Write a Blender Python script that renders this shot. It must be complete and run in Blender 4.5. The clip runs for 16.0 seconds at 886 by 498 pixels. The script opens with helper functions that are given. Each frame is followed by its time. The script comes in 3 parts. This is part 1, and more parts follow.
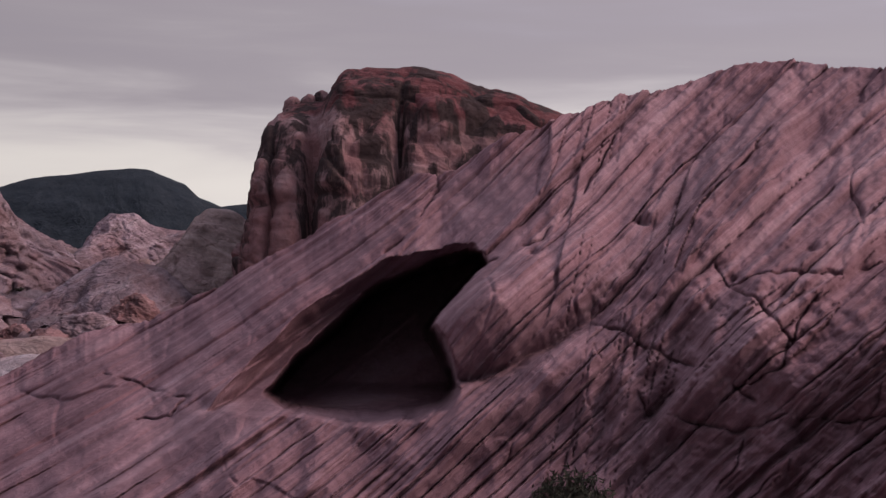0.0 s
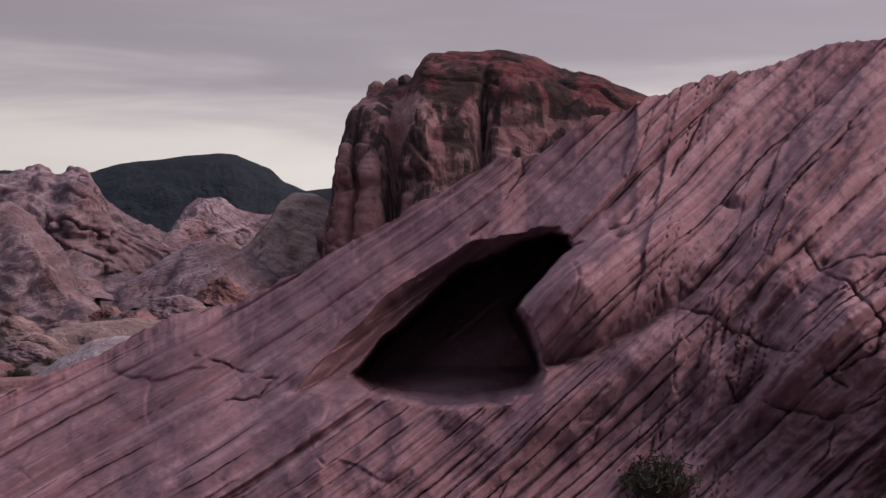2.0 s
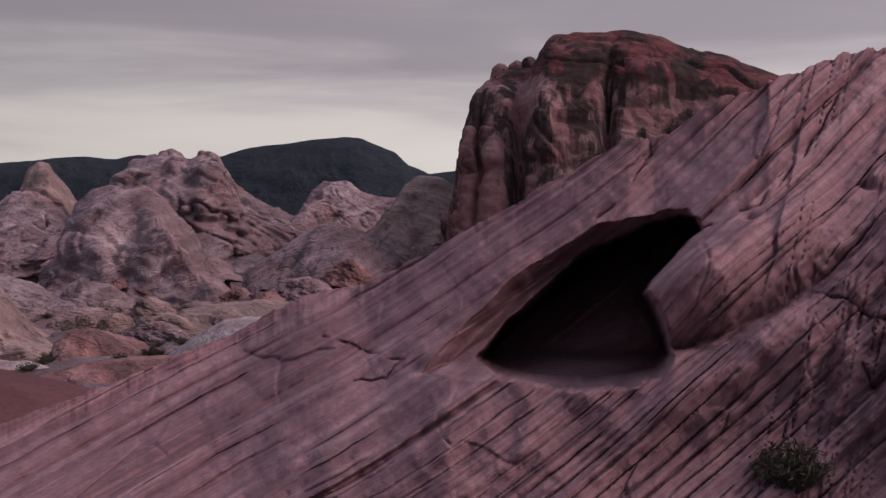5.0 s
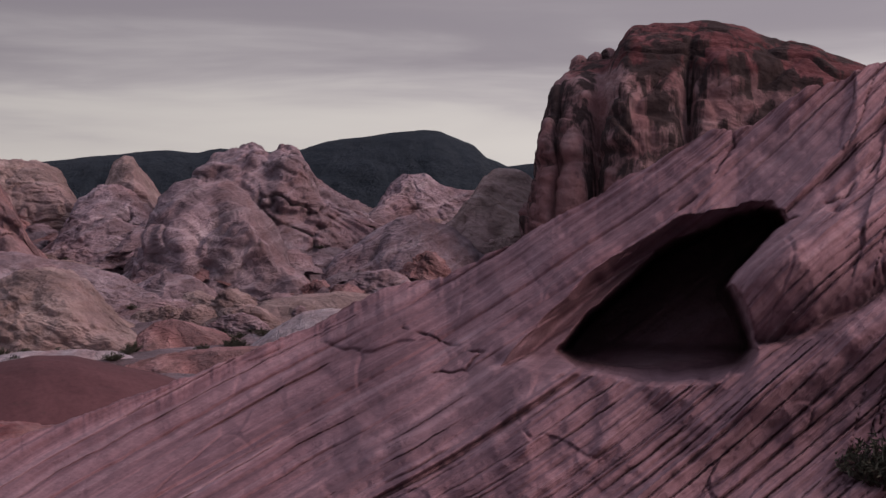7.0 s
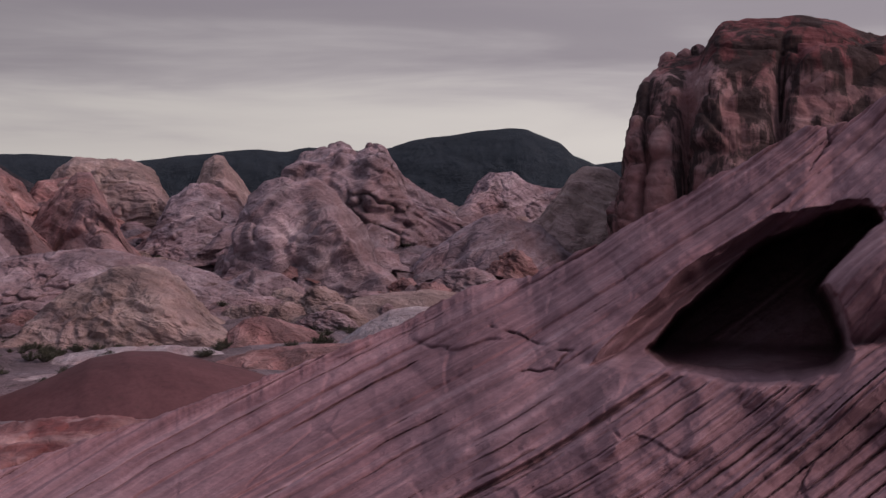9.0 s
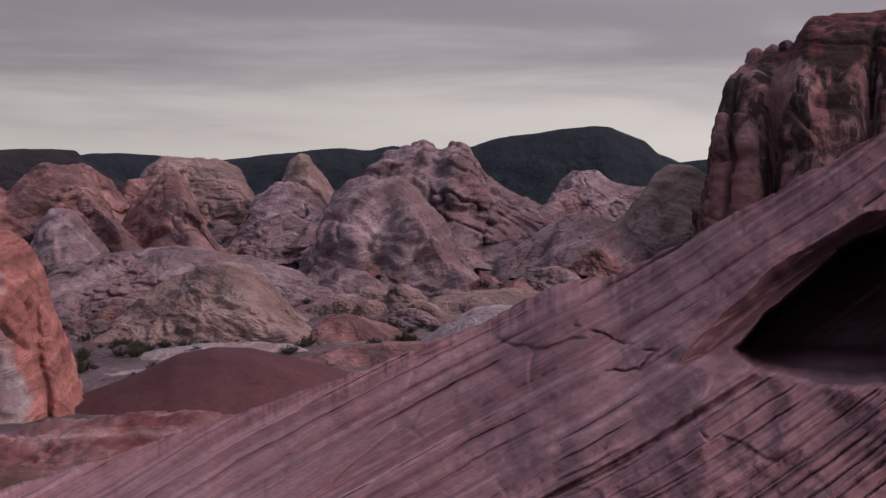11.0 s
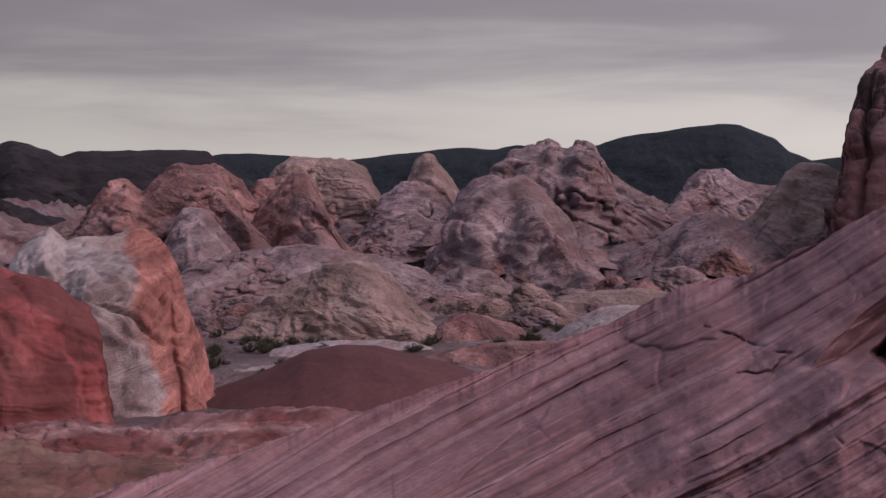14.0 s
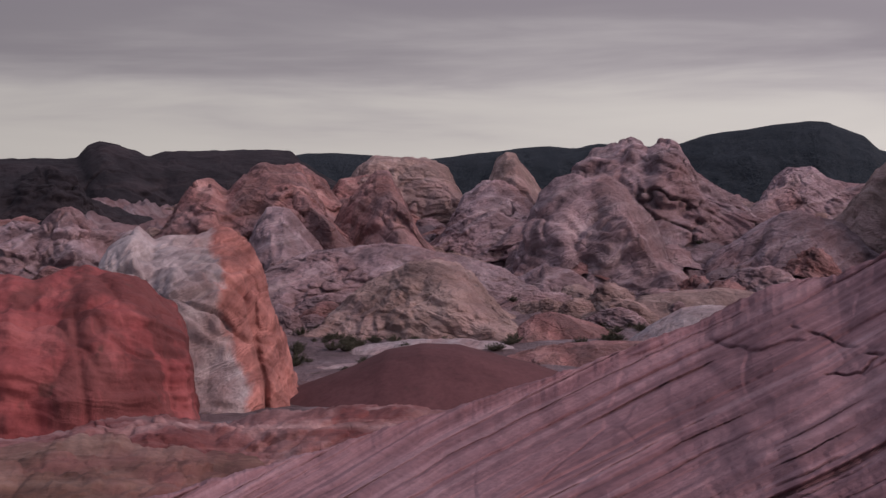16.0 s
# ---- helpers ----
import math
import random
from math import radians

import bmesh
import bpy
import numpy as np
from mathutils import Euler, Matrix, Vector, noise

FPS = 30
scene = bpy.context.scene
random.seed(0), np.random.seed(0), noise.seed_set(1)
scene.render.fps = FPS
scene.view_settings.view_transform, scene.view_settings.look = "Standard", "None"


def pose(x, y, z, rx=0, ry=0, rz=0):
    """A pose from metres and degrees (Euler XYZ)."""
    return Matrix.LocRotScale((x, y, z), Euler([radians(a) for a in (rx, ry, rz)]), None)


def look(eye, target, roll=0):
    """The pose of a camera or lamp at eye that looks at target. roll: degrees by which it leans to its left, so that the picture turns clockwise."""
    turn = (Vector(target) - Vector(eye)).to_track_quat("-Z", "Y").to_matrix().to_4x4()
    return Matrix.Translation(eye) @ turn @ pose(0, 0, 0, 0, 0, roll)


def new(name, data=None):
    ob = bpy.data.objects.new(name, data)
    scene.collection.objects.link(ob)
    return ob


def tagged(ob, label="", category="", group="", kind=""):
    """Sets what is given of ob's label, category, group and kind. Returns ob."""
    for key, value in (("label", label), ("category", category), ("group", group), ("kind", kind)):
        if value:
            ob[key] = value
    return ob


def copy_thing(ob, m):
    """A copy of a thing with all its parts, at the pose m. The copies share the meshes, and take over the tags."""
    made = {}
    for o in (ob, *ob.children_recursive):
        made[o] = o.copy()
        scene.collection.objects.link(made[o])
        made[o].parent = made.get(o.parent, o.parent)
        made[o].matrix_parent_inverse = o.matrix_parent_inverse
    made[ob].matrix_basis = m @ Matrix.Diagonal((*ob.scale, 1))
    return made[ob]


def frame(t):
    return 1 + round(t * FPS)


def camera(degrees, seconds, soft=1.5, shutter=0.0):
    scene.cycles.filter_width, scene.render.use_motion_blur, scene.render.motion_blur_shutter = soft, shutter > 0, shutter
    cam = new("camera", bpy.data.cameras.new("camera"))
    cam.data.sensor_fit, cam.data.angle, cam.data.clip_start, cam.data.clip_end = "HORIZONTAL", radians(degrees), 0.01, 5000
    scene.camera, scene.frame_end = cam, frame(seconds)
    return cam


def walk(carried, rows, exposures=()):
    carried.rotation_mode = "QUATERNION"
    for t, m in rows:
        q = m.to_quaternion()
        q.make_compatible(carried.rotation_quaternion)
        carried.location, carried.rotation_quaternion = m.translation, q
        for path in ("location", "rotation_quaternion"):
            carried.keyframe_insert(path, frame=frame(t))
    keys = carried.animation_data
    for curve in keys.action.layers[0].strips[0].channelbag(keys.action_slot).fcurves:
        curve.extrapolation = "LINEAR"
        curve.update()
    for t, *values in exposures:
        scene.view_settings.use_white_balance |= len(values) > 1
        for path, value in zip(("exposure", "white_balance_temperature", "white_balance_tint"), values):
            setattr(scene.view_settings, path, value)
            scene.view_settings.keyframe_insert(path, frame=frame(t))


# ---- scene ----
cam = camera(39.32, 16.0, soft=1.4)
PATH = [
    (0.0, pose(0.000, 0.000, 0.000, 88.500, -0.508, 0.000)),
    (0.5, pose(-0.005, 0.001, -0.001, 88.306, -0.493, 0.923)),
    (1.0, pose(-0.011, 0.002, -0.002, 88.111, -0.419, 1.857)),
    (1.5, pose(-0.016, 0.003, -0.003, 87.908, -0.417, 2.866)),
    (2.0, pose(-0.022, 0.004, -0.004, 87.719, -0.375, 3.837)),
    (2.5, pose(-0.027, 0.005, -0.005, 87.571, -0.361, 4.854)),
    (3.0, pose(-0.033, 0.006, -0.006, 87.441, -0.322, 5.845)),
    (3.5, pose(-0.038, 0.007, -0.007, 87.282, -0.266, 6.855)),
    (4.0, pose(-0.043, 0.007, -0.008, 87.127, -0.219, 7.827)),
    (6.5, pose(-0.070, 0.009, -0.011, 86.618, -0.082, 12.146)),
    (7.0, pose(-0.075, 0.010, -0.012, 86.547, -0.032, 13.139)),
    (7.5, pose(-0.081, 0.009, -0.012, 86.522, -0.007, 13.988)),
    (8.0, pose(-0.086, 0.009, -0.013, 86.499, 0.018, 15.052)),
    (8.5, pose(-0.091, 0.009, -0.013, 86.477, 0.052, 16.009)),
    (9.0, pose(-0.097, 0.009, -0.014, 86.474, 0.088, 17.135)),
    (11.5, pose(-0.123, 0.004, -0.015, 86.387, 0.227, 21.904)),
    (12.0, pose(-0.128, 0.003, -0.015, 86.378, 0.290, 22.887)),
    (12.5, pose(-0.134, 0.002, -0.015, 86.378, 0.317, 23.750)),
    (13.0, pose(-0.139, 0.000, -0.015, 86.382, 0.336, 24.779)),
    (13.5, pose(-0.144, -0.002, -0.016, 86.389, 0.361, 25.647)),
    (14.0, pose(-0.149, -0.004, -0.016, 86.396, 0.359, 26.691)),
    (14.5, pose(-0.155, -0.006, -0.016, 86.397, 0.424, 27.599)),
    (15.0, pose(-0.160, -0.008, -0.015, 86.396, 0.440, 28.594)),
    (15.5, pose(-0.165, -0.011, -0.015, 86.388, 0.487, 29.463)),
    (16.0, pose(-0.171, -0.013, -0.015, 86.378, 0.513, 30.442)),
]
walk(cam, PATH, ((0.0, 0.1), (4.0, -0.02), (7.0, -0.15), (16.0, -0.13)))

# ---- world, sun ----
SUN_AZ, SUN_EL = 92.0, 34.0          # degrees right of the first view, and above the horizon


def nodes_of(tree):
    tree.nodes.clear()

    def add(kind, **inputs):
        n = tree.nodes.new(kind)
        for key, val in inputs.items():
            if key.startswith("s_"):
                n.inputs[int(key[2:])].default_value = val
        return n

    def link(a, ai, b, bi):
        tree.links.new(a.outputs[ai], b.inputs[bi])
    return add, link


def ramp_set(node, stops, mode="LINEAR"):
    node.color_ramp.interpolation = mode
    el = node.color_ramp.elements
    while len(el) < len(stops):
        el.new(0.5)
    for e, (p, c) in zip(el, stops):
        e.position = p
        e.color = (c, c, c, 1) if isinstance(c, (int, float)) else (*c, 1)


def build_world():
    w = bpy.data.worlds.new("dusk_overcast")
    w.use_nodes = True
    scene.world = w
    add, link = nodes_of(w.node_tree)
    tc = add("ShaderNodeTexCoord")
    sep = add("ShaderNodeSeparateXYZ")
    link(tc, "Generated", sep, 0)
    # stratus streaks, stretched along the horizon
    mp = add("ShaderNodeMapping")
    mp.inputs["Scale"].default_value = (1.5, 1.5, 13.0)
    mp.inputs["Rotation"].default_value = (0.05, 0.02, 0.0)
    link(tc, "Generated", mp, 0)
    nz = add("ShaderNodeTexNoise")
    nz.inputs["Scale"].default_value = 2.1
    nz.inputs["Detail"].default_value = 5
    nz.inputs["Roughness"].default_value = 0.5
    nz.inputs["Distortion"].default_value = 0.35
    link(mp, 0, nz, "Vector")
    off = add("ShaderNodeMath")
    off.operation = "MULTIPLY_ADD"
    off.inputs[1].default_value = 0.18
    off.inputs[2].default_value = -0.085
    link(nz, "Fac", off, 0)
    z2 = add("ShaderNodeMath")
    z2.operation = "ADD"
    link(sep, "Z", z2, 0)
    link(off, 0, z2, 1)
    rp = add("ShaderNodeValToRGB")
    ramp_set(rp, [(0.0, (0.60, 0.555, 0.53)), (0.05, (0.55, 0.505, 0.49)), (0.08, (0.40, 0.36, 0.38)),
                  (0.12, (0.255, 0.222, 0.25)), (0.19, (0.265, 0.232, 0.265)), (0.42, (0.38, 0.355, 0.425)), (1.0, (0.46, 0.435, 0.53))], "B_SPLINE")
    link(z2, 0, rp, 0)
    # brighter towards the low sun
    side = add("ShaderNodeVectorMath")
    side.operation = "DOT_PRODUCT"
    link(tc, "Generated", side, 0)
    side.inputs[1].default_value = (0.44, 0.18, 0.0)
    gain = add("ShaderNodeMath")
    gain.operation = "ADD"
    gain.inputs[1].default_value = 1.16
    link(side, "Value", gain, 0)
    sky = add("ShaderNodeTexSky")
    sky.sky_type = "NISHITA"
    sky.sun_disc = False
    sky.sun_elevation, sky.sun_rotation = radians(SUN_EL), radians(SUN_AZ)
    bg1, bg2, mix, out = add("ShaderNodeBackground"), add("ShaderNodeBackground"), add("ShaderNodeMixShader"), add("ShaderNodeOutputWorld")
    bg1.inputs["Strength"].default_value = 0.06
    bg2.inputs["Strength"].default_value = 1.0
    mix.inputs[0].default_value = 0.95
    link(sky, 0, bg1, 0)
    link(rp, 0, bg2, 0)
    link(gain, 0, bg2, 1)
    link(bg1, 0, mix, 1)
    link(bg2, 0, mix, 2)
    link(mix, 0, out, 0)


build_world()
sun = new("sun", bpy.data.lights.new("sun", "SUN"))
sun.data.energy, sun.data.angle, sun.data.color = 2.5, radians(40), (1.0, 0.69, 0.61)
a, e = radians(SUN_AZ), radians(SUN_EL)
sun.matrix_world = look((math.sin(a) * math.cos(e) * 100, math.cos(a) * math.cos(e) * 100, math.sin(e) * 100), (0, 0, 0))

# ---- noise ----
rng = np.random.RandomState(7)
PERM = np.concatenate([rng.permutation(256)] * 3).astype(np.int32)
GRAD = rng.normal(size=(256, 3))
GRAD /= np.linalg.norm(GRAD, axis=1)[:, None]
GX, GY, GZ = (np.ascontiguousarray(GRAD[:, k], np.float32) for k in range(3))


def pnoise(p):
    """Gradient noise, about -1 to 1, at points (n, 3)."""
    p = np.asarray(p, np.float32)
    i = np.floor(p).astype(np.int32)
    f = p - i
    i &= 255
    s = f * f * f * (f * (f * 6 - 15) + 10)
    fx, fy, fz = f[:, 0], f[:, 1], f[:, 2]
    sx, sy, sz = s[:, 0], s[:, 1], s[:, 2]
    total = np.zeros(len(p), np.float32)
    for dx in (0, 1):
        hx = PERM[i[:, 0] + dx]
        wx = sx if dx else 1 - sx
        for dy in (0, 1):
            hy = PERM[hx + i[:, 1] + dy]
            wy = wx * (sy if dy else 1 - sy)
            for dz in (0, 1):
                h = PERM[hy + i[:, 2] + dz]
                total += ((fx - dx) * GX[h] + (fy - dy) * GY[h] + (fz - dz) * GZ[h]) * wy * (sz if dz else 1 - sz)
    return total * 1.6


def fbm(p, octaves=4, gain=0.5):
    total, amp = 0.0, 1.0
    for k in range(octaves):
        total = total + amp * pnoise(p * 2.03 ** k + 17.3 * k)
        amp *= gain
    return total


def billow(p, octaves=4, gain=0.5):
    """Rounded lobes between sharp creases."""
    total, amp = 0.0, 1.0
    for k in range(octaves):
        total = total + amp * (np.abs(pnoise(p * 2.03 ** k + 9.1 * k)) - 0.3)
        amp *= gain
    return total


JIT = rng.rand(256, 3).astype(np.float32)


def voronoi(p, flat=False):
    """Distances to the nearest and second cell centres, and a random number of the nearest cell."""
    p = np.asarray(p, np.float32)
    i = np.floor(p).astype(np.int32)
    f = p - i
    d1, d2, who = np.full(len(p), 9.0), np.full(len(p), 9.0), np.zeros(len(p))
    for dx in (-1, 0, 1):
        for dy in (-1, 0, 1):
            for dz in ((0,) if flat else (-1, 0, 1)):
                h = PERM[PERM[PERM[(i[:, 0] + dx) & 255] + ((i[:, 1] + dy) & 255)] + ((i[:, 2] + dz) & 255)]
                d = np.sqrt(((JIT[h] * 0.9 + (dx, dy, dz) - f) ** 2).sum(1))
                near = d < d1
                d2 = np.where(near, d1, np.minimum(d2, d))
                who = np.where(near, h / 255.0, who)
                d1 = np.where(near, d, d1)
    return d1, d2, who


def smooth(x, a, b):
    x = np.clip((x - a) / (b - a), 0, 1)
    return x * x * (3 - 2 * x)


def grid_mesh(name, co, rows, cols):
    """A smooth-shaded sheet of rows x cols vertices."""
    me = bpy.data.meshes.new(name)
    idx = np.arange(rows * cols).reshape(rows, cols)
    q = np.stack([idx[:-1, :-1], idx[:-1, 1:], idx[1:, 1:], idx[1:, :-1]], -1).reshape(-1, 4)
    me.vertices.add(rows * cols)
    me.vertices.foreach_set("co", np.ascontiguousarray(co, dtype=np.float32).ravel())
    me.loops.add(len(q) * 4)
    me.loops.foreach_set("vertex_index", q.ravel().astype(np.int32))
    me.polygons.add(len(q))
    me.polygons.foreach_set("loop_start", np.arange(0, len(q) * 4, 4, dtype=np.int32))
    me.polygons.foreach_set("use_smooth", np.ones(len(q), dtype=bool))
    me.update(calc_edges=True)
    return me


# ---- materials ----
def stone(name, cols, band=(0.25, 0.1, 1.0), band_scale=0.8, band_mix=0.5, blotch=0.06, tint=None, tint_amt=0.5,
          varnish=0.0, varnish_scale=0.35, grain=6.0, bump=0.4, bump_dist=0.1, bed=False, speck=0.0, rough=0.92, cap=None, cracks=0.0):
    """Sandstone: cols are dark, middle and light beds; tint is a second hue in large patches; varnish dark streaks down
    the face, which on the hill rock paint in pocket shade.
    """
    m = bpy.data.materials.new(name)
    m.use_nodes = True
    # every stone colour is turned a little from red towards mauve
    cols = [(r * 0.93, g_, b_ * 1.15) for r, g_, b_ in cols]
    if tint:
        tint = (tint[0] * 0.93, tint[1], tint[2] * 1.15)
    add, link = nodes_of(m.node_tree)
    tc = add("ShaderNodeTexCoord")

    def noise_tex(scale, detail=4, rough_=0.55, vec=None, dist=0.0):
        n = add("ShaderNodeTexNoise")
        n.inputs["Scale"].default_value = scale
        n.inputs["Detail"].default_value = detail
        n.inputs["Roughness"].default_value = rough_
        n.inputs["Distortion"].default_value = dist
        if vec is None:
            link(tc, "Object", n, "Vector")
        else:
            link(vec, 0, n, "Vector")
        return n

    def math_(op, a, b=None, av=None, bv=None):
        n = add("ShaderNodeMath")
        n.operation = op
        for k, (src, val) in enumerate(((a, av), (b, bv))):
            if src is not None:
                link(src[0], src[1], n, k)
            elif val is not None:
                n.inputs[k].default_value = val
        return n

    def mixc(fac, c1, c2, blend="MIX"):
        n = add("ShaderNodeMix")
        n.data_type = "RGBA"
        n.blend_type = blend
        if isinstance(fac, (int, float)):
            n.inputs[0].default_value = fac
        else:
            link(fac[0], fac[1], n, 0)
        for k, c in ((6, c1), (7, c2)):
            if isinstance(c[0], (int, float)):
                n.inputs[k].default_value = (*c, 1)
            else:
                link(c[0], c[1], n, k)
        return n

    warp = noise_tex(0.16 if not bed else 0.5, 3)
    if bed:
        at = add("ShaderNodeAttribute")
        at.attribute_name = "bed"
        coord = math_("MULTIPLY_ADD", (at, "Fac"))
        coord.inputs[1].default_value = band_scale
        link(warp, "Fac", coord, 2)
    else:
        dot = add("ShaderNodeVectorMath")
        dot.operation = "DOT_PRODUCT"
        link(tc, "Object", dot, 0)
        dot.inputs[1].default_value = Vector(band).normalized() * band_scale
        coord = math_("MULTIPLY_ADD", (warp, "Fac"))
        coord.inputs[1].default_value = 2.2
        link(dot, "Value", coord, 2)
    comb = add("ShaderNodeCombineXYZ")
    link(coord, 0, comb, 0)
    if bed:
        sx = add("ShaderNodeSeparateXYZ")
        link(tc, "Object", sx, 0)
        slow = math_("MULTIPLY", (sx, "X"), bv=0.10)
        link(slow, 0, comb, 1)
    bands = noise_tex(1.0, 4 if bed else 6, 0.62, comb)
    r1 = add("ShaderNodeValToRGB")
    ramp_set(r1, [(0.39, cols[0]), (0.5, cols[1]), (0.61, cols[2])])
    link(bands, "Fac", r1, 0)
    body = noise_tex(blotch * 3, 6, 0.6, dist=0.5)
    r2 = add("ShaderNodeValToRGB")
    ramp_set(r2, [(0.32, cols[0]), (0.5, cols[1]), (0.68, cols[2])])
    link(body, "Fac", r2, 0)
    c = mixc(band_mix, (r2, 0), (r1, 0))
    if tint:
        tn = noise_tex(blotch, 5, 0.6, dist=0.8)
        tr = add("ShaderNodeValToRGB")
        ramp_set(tr, [(0.44, 0.0), (0.58, tint_amt)])
        link(tn, "Fac", tr, 0)
        c = mixc((tr, 0), (c, 2), tint)
    if cap:
        # a bed of another colour that begins above a tilted plane
        cn, c0, ccol, cw = cap
        cd = add("ShaderNodeVectorMath")
        cd.operation = "DOT_PRODUCT"
        link(tc, "Object", cd, 0)
        cd.inputs[1].default_value = cn
        cf = noise_tex(0.12 / max(cw, 0.3), 6, 0.6, dist=0.6)
        cs = math_("MULTIPLY_ADD", (cf, "Fac"))
        cs.inputs[1].default_value = cw * 7
        link(cd, "Value", cs, 2)
        mr = add("ShaderNodeMapRange")
        mr.inputs["From Min"].default_value = c0 + cw * 3.5 - cw * 0.4
        mr.inputs["From Max"].default_value = c0 + cw * 3.5 + cw * 0.4
        mr.inputs["To Max"].default_value = 0.92
        link(cs, 0, mr, 0)
        cv = mixc(1.0, (r1, 0), ccol, "MULTIPLY")
        c = mixc((mr, 0), (c, 2), (cv, 2))
    if varnish:
        mp = add("ShaderNodeMapping")
        mp.inputs["Scale"].default_value = (varnish_scale, varnish_scale, varnish_scale * 0.1)
        link(tc, "Object", mp, 0)
        vn = noise_tex(1.0, 6, 0.6, mp, 0.3)
        vr = add("ShaderNodeValToRGB")
        ramp_set(vr, [(0.46, 0.0), (0.54, varnish)])
        link(vn, "Fac", vr, 0)
        c = mixc((vr, 0), (c, 2), (0.034, 0.025, 0.027))
    g = noise_tex(grain, 8, 0.7)
    gr = add("ShaderNodeValToRGB")
    ramp_set(gr, [(0.32, 0.80), (0.52, 1.0), (0.72, 1.15)])
    link(g, "Fac", gr, 0)
    c = mixc(1.0, (c, 2), (gr, 0), "MULTIPLY")
    if speck:
        vo = noise_tex(grain * 0.35, 3, 0.5)
        sr = add("ShaderNodeValToRGB")
        ramp_set(sr, [(0.66, 0.0), (0.72, speck)])
        link(vo, "Fac", sr, 0)
        c = mixc((sr, 0), (c, 2), (0.05, 0.045, 0.04))
    h = math_("MULTIPLY_ADD", (bands, "Fac"))
    h.inputs[1].default_value = 1.3 if bed else 2.6
    link(g, "Fac", h, 2)
    if cracks:
        # weathered joints, drawn out along the beds
        cw = noise_tex(cracks * 1.5, 3)
        cm = add("ShaderNodeVectorMath")
        cm.operation = "MULTIPLY_ADD"
        link(cw, "Color", cm, 0)
        cm.inputs[1].default_value = (0.9 / cracks, 0.9 / cracks, 0.9 / cracks)
        link(tc, "Object", cm, 2)
        cmap = add("ShaderNodeMapping")
        cmap.inputs["Rotation"].default_value = (0.1, 0.45, 0.2)
        cmap.inputs["Scale"].default_value = (cracks * 0.55, cracks, cracks * 1.5)
        link(cm, 0, cmap, 0)
        vo2 = add("ShaderNodeTexVoronoi")
        vo2.feature = "DISTANCE_TO_EDGE"
        vo2.inputs["Scale"].default_value = 1.0
        link(cmap, 0, vo2, "Vector")
        cr = add("ShaderNodeMapRange")
        cr.inputs["From Max"].default_value = 0.07
        link(vo2, "Distance", cr, 0)
        soft_joint = math_("MULTIPLY", (cr, 0), bv=0.22)
        h = math_("ADD", (h, 0), (soft_joint, 0))
    bp = add("ShaderNodeBump")
    bp.inputs["Strength"].default_value = bump
    bp.inputs["Distance"].default_value = bump_dist
    link(h, 0, bp, "Height")
    bs = add("ShaderNodeBsdfPrincipled")
    bs.inputs["Roughness"].default_value = rough
    bs.inputs["Specular IOR Level"].default_value = 0.2
    out = add("ShaderNodeOutputMaterial")
    link(c, 2, bs, "Base Color")
    link(bp, 0, bs, "Normal")
    link(bs, 0, out, 0)
    return m


PINK = ((0.142, 0.069, 0.073), (0.265, 0.142, 0.148), (0.395, 0.252, 0.255))
TAN = ((0.17, 0.115, 0.10), (0.38, 0.265, 0.225), (0.58, 0.44, 0.38))
GREY = ((0.15, 0.10, 0.105), (0.35, 0.25, 0.255), (0.58, 0.46, 0.455))
RED = ((0.13, 0.035, 0.036), (0.28, 0.075, 0.072), (0.38, 0.13, 0.12))
PALE = ((0.28, 0.21, 0.205), (0.47, 0.40, 0.39), (0.66, 0.59, 0.56))
DARK = ((0.014, 0.013, 0.016), (0.026, 0.023, 0.027), (0.05, 0.04, 0.043))

M_SLAB = stone("pink_bedded_sandstone", PINK, bed=True, band_scale=1.9, band_mix=0.6, blotch=0.16, tint=(0.245, 0.15, 0.158), tint_amt=0.35, grain=6, bump=0.8, bump_dist=0.05)
M_BUTTE = stone("varnished_red_sandstone", ((0.13, 0.07, 0.068), (0.28, 0.16, 0.148), (0.47, 0.32, 0.295)), band=(0.3, 0, 1), band_scale=0.35, band_mix=0.35,
                blotch=0.06, tint=(0.24, 0.105, 0.098), tint_amt=0.6, varnish=0.95, varnish_scale=0.3, grain=1.6, bump=0.7, bump_dist=0.5,
                cap=((0.12, 0, 1.0), 28.3, (0.46, 0.25, 0.27), 1.2))
# the dark streaks on tan, grey and rust rock are painted pocket shadows
M_TAN = stone("tan_sandstone", TAN, band=(0.4, 0.1, 1), band_scale=0.5, blotch=0.05, tint=(0.42, 0.27, 0.25), grain=1.5, bump=0.8, bump_dist=0.8, speck=0.3, varnish=0.3, varnish_scale=0.2, cracks=0.35)
M_GREY = stone("mauve_grey_sandstone", GREY, band=(-0.5, 0.1, 1), band_scale=0.6, blotch=0.05, tint=(0.38, 0.205, 0.185), grain=1.5, bump=0.8, bump_dist=0.85, speck=0.3, varnish=0.3, varnish_scale=0.2, cracks=0.4)
M_FIN = stone("rust_sandstone", ((0.15, 0.075, 0.07), (0.37, 0.18, 0.16), (0.58, 0.35, 0.305)), band=(0.5, 0, 1), band_scale=0.5, blotch=0.05, tint=(0.28, 0.205, 0.21), grain=1.5, bump=0.8, bump_dist=0.8, speck=0.25, varnish=0.4, varnish_scale=0.25, cracks=0.4)
M_RED = stone("deep_red_sandstone", RED, band=(0.2, 0.2, 1), band_scale=0.7, band_mix=0.2, blotch=0.1, varnish=0.5, varnish_scale=0.45, grain=2.2, bump=0.6, bump_dist=0.2, speck=0.5)
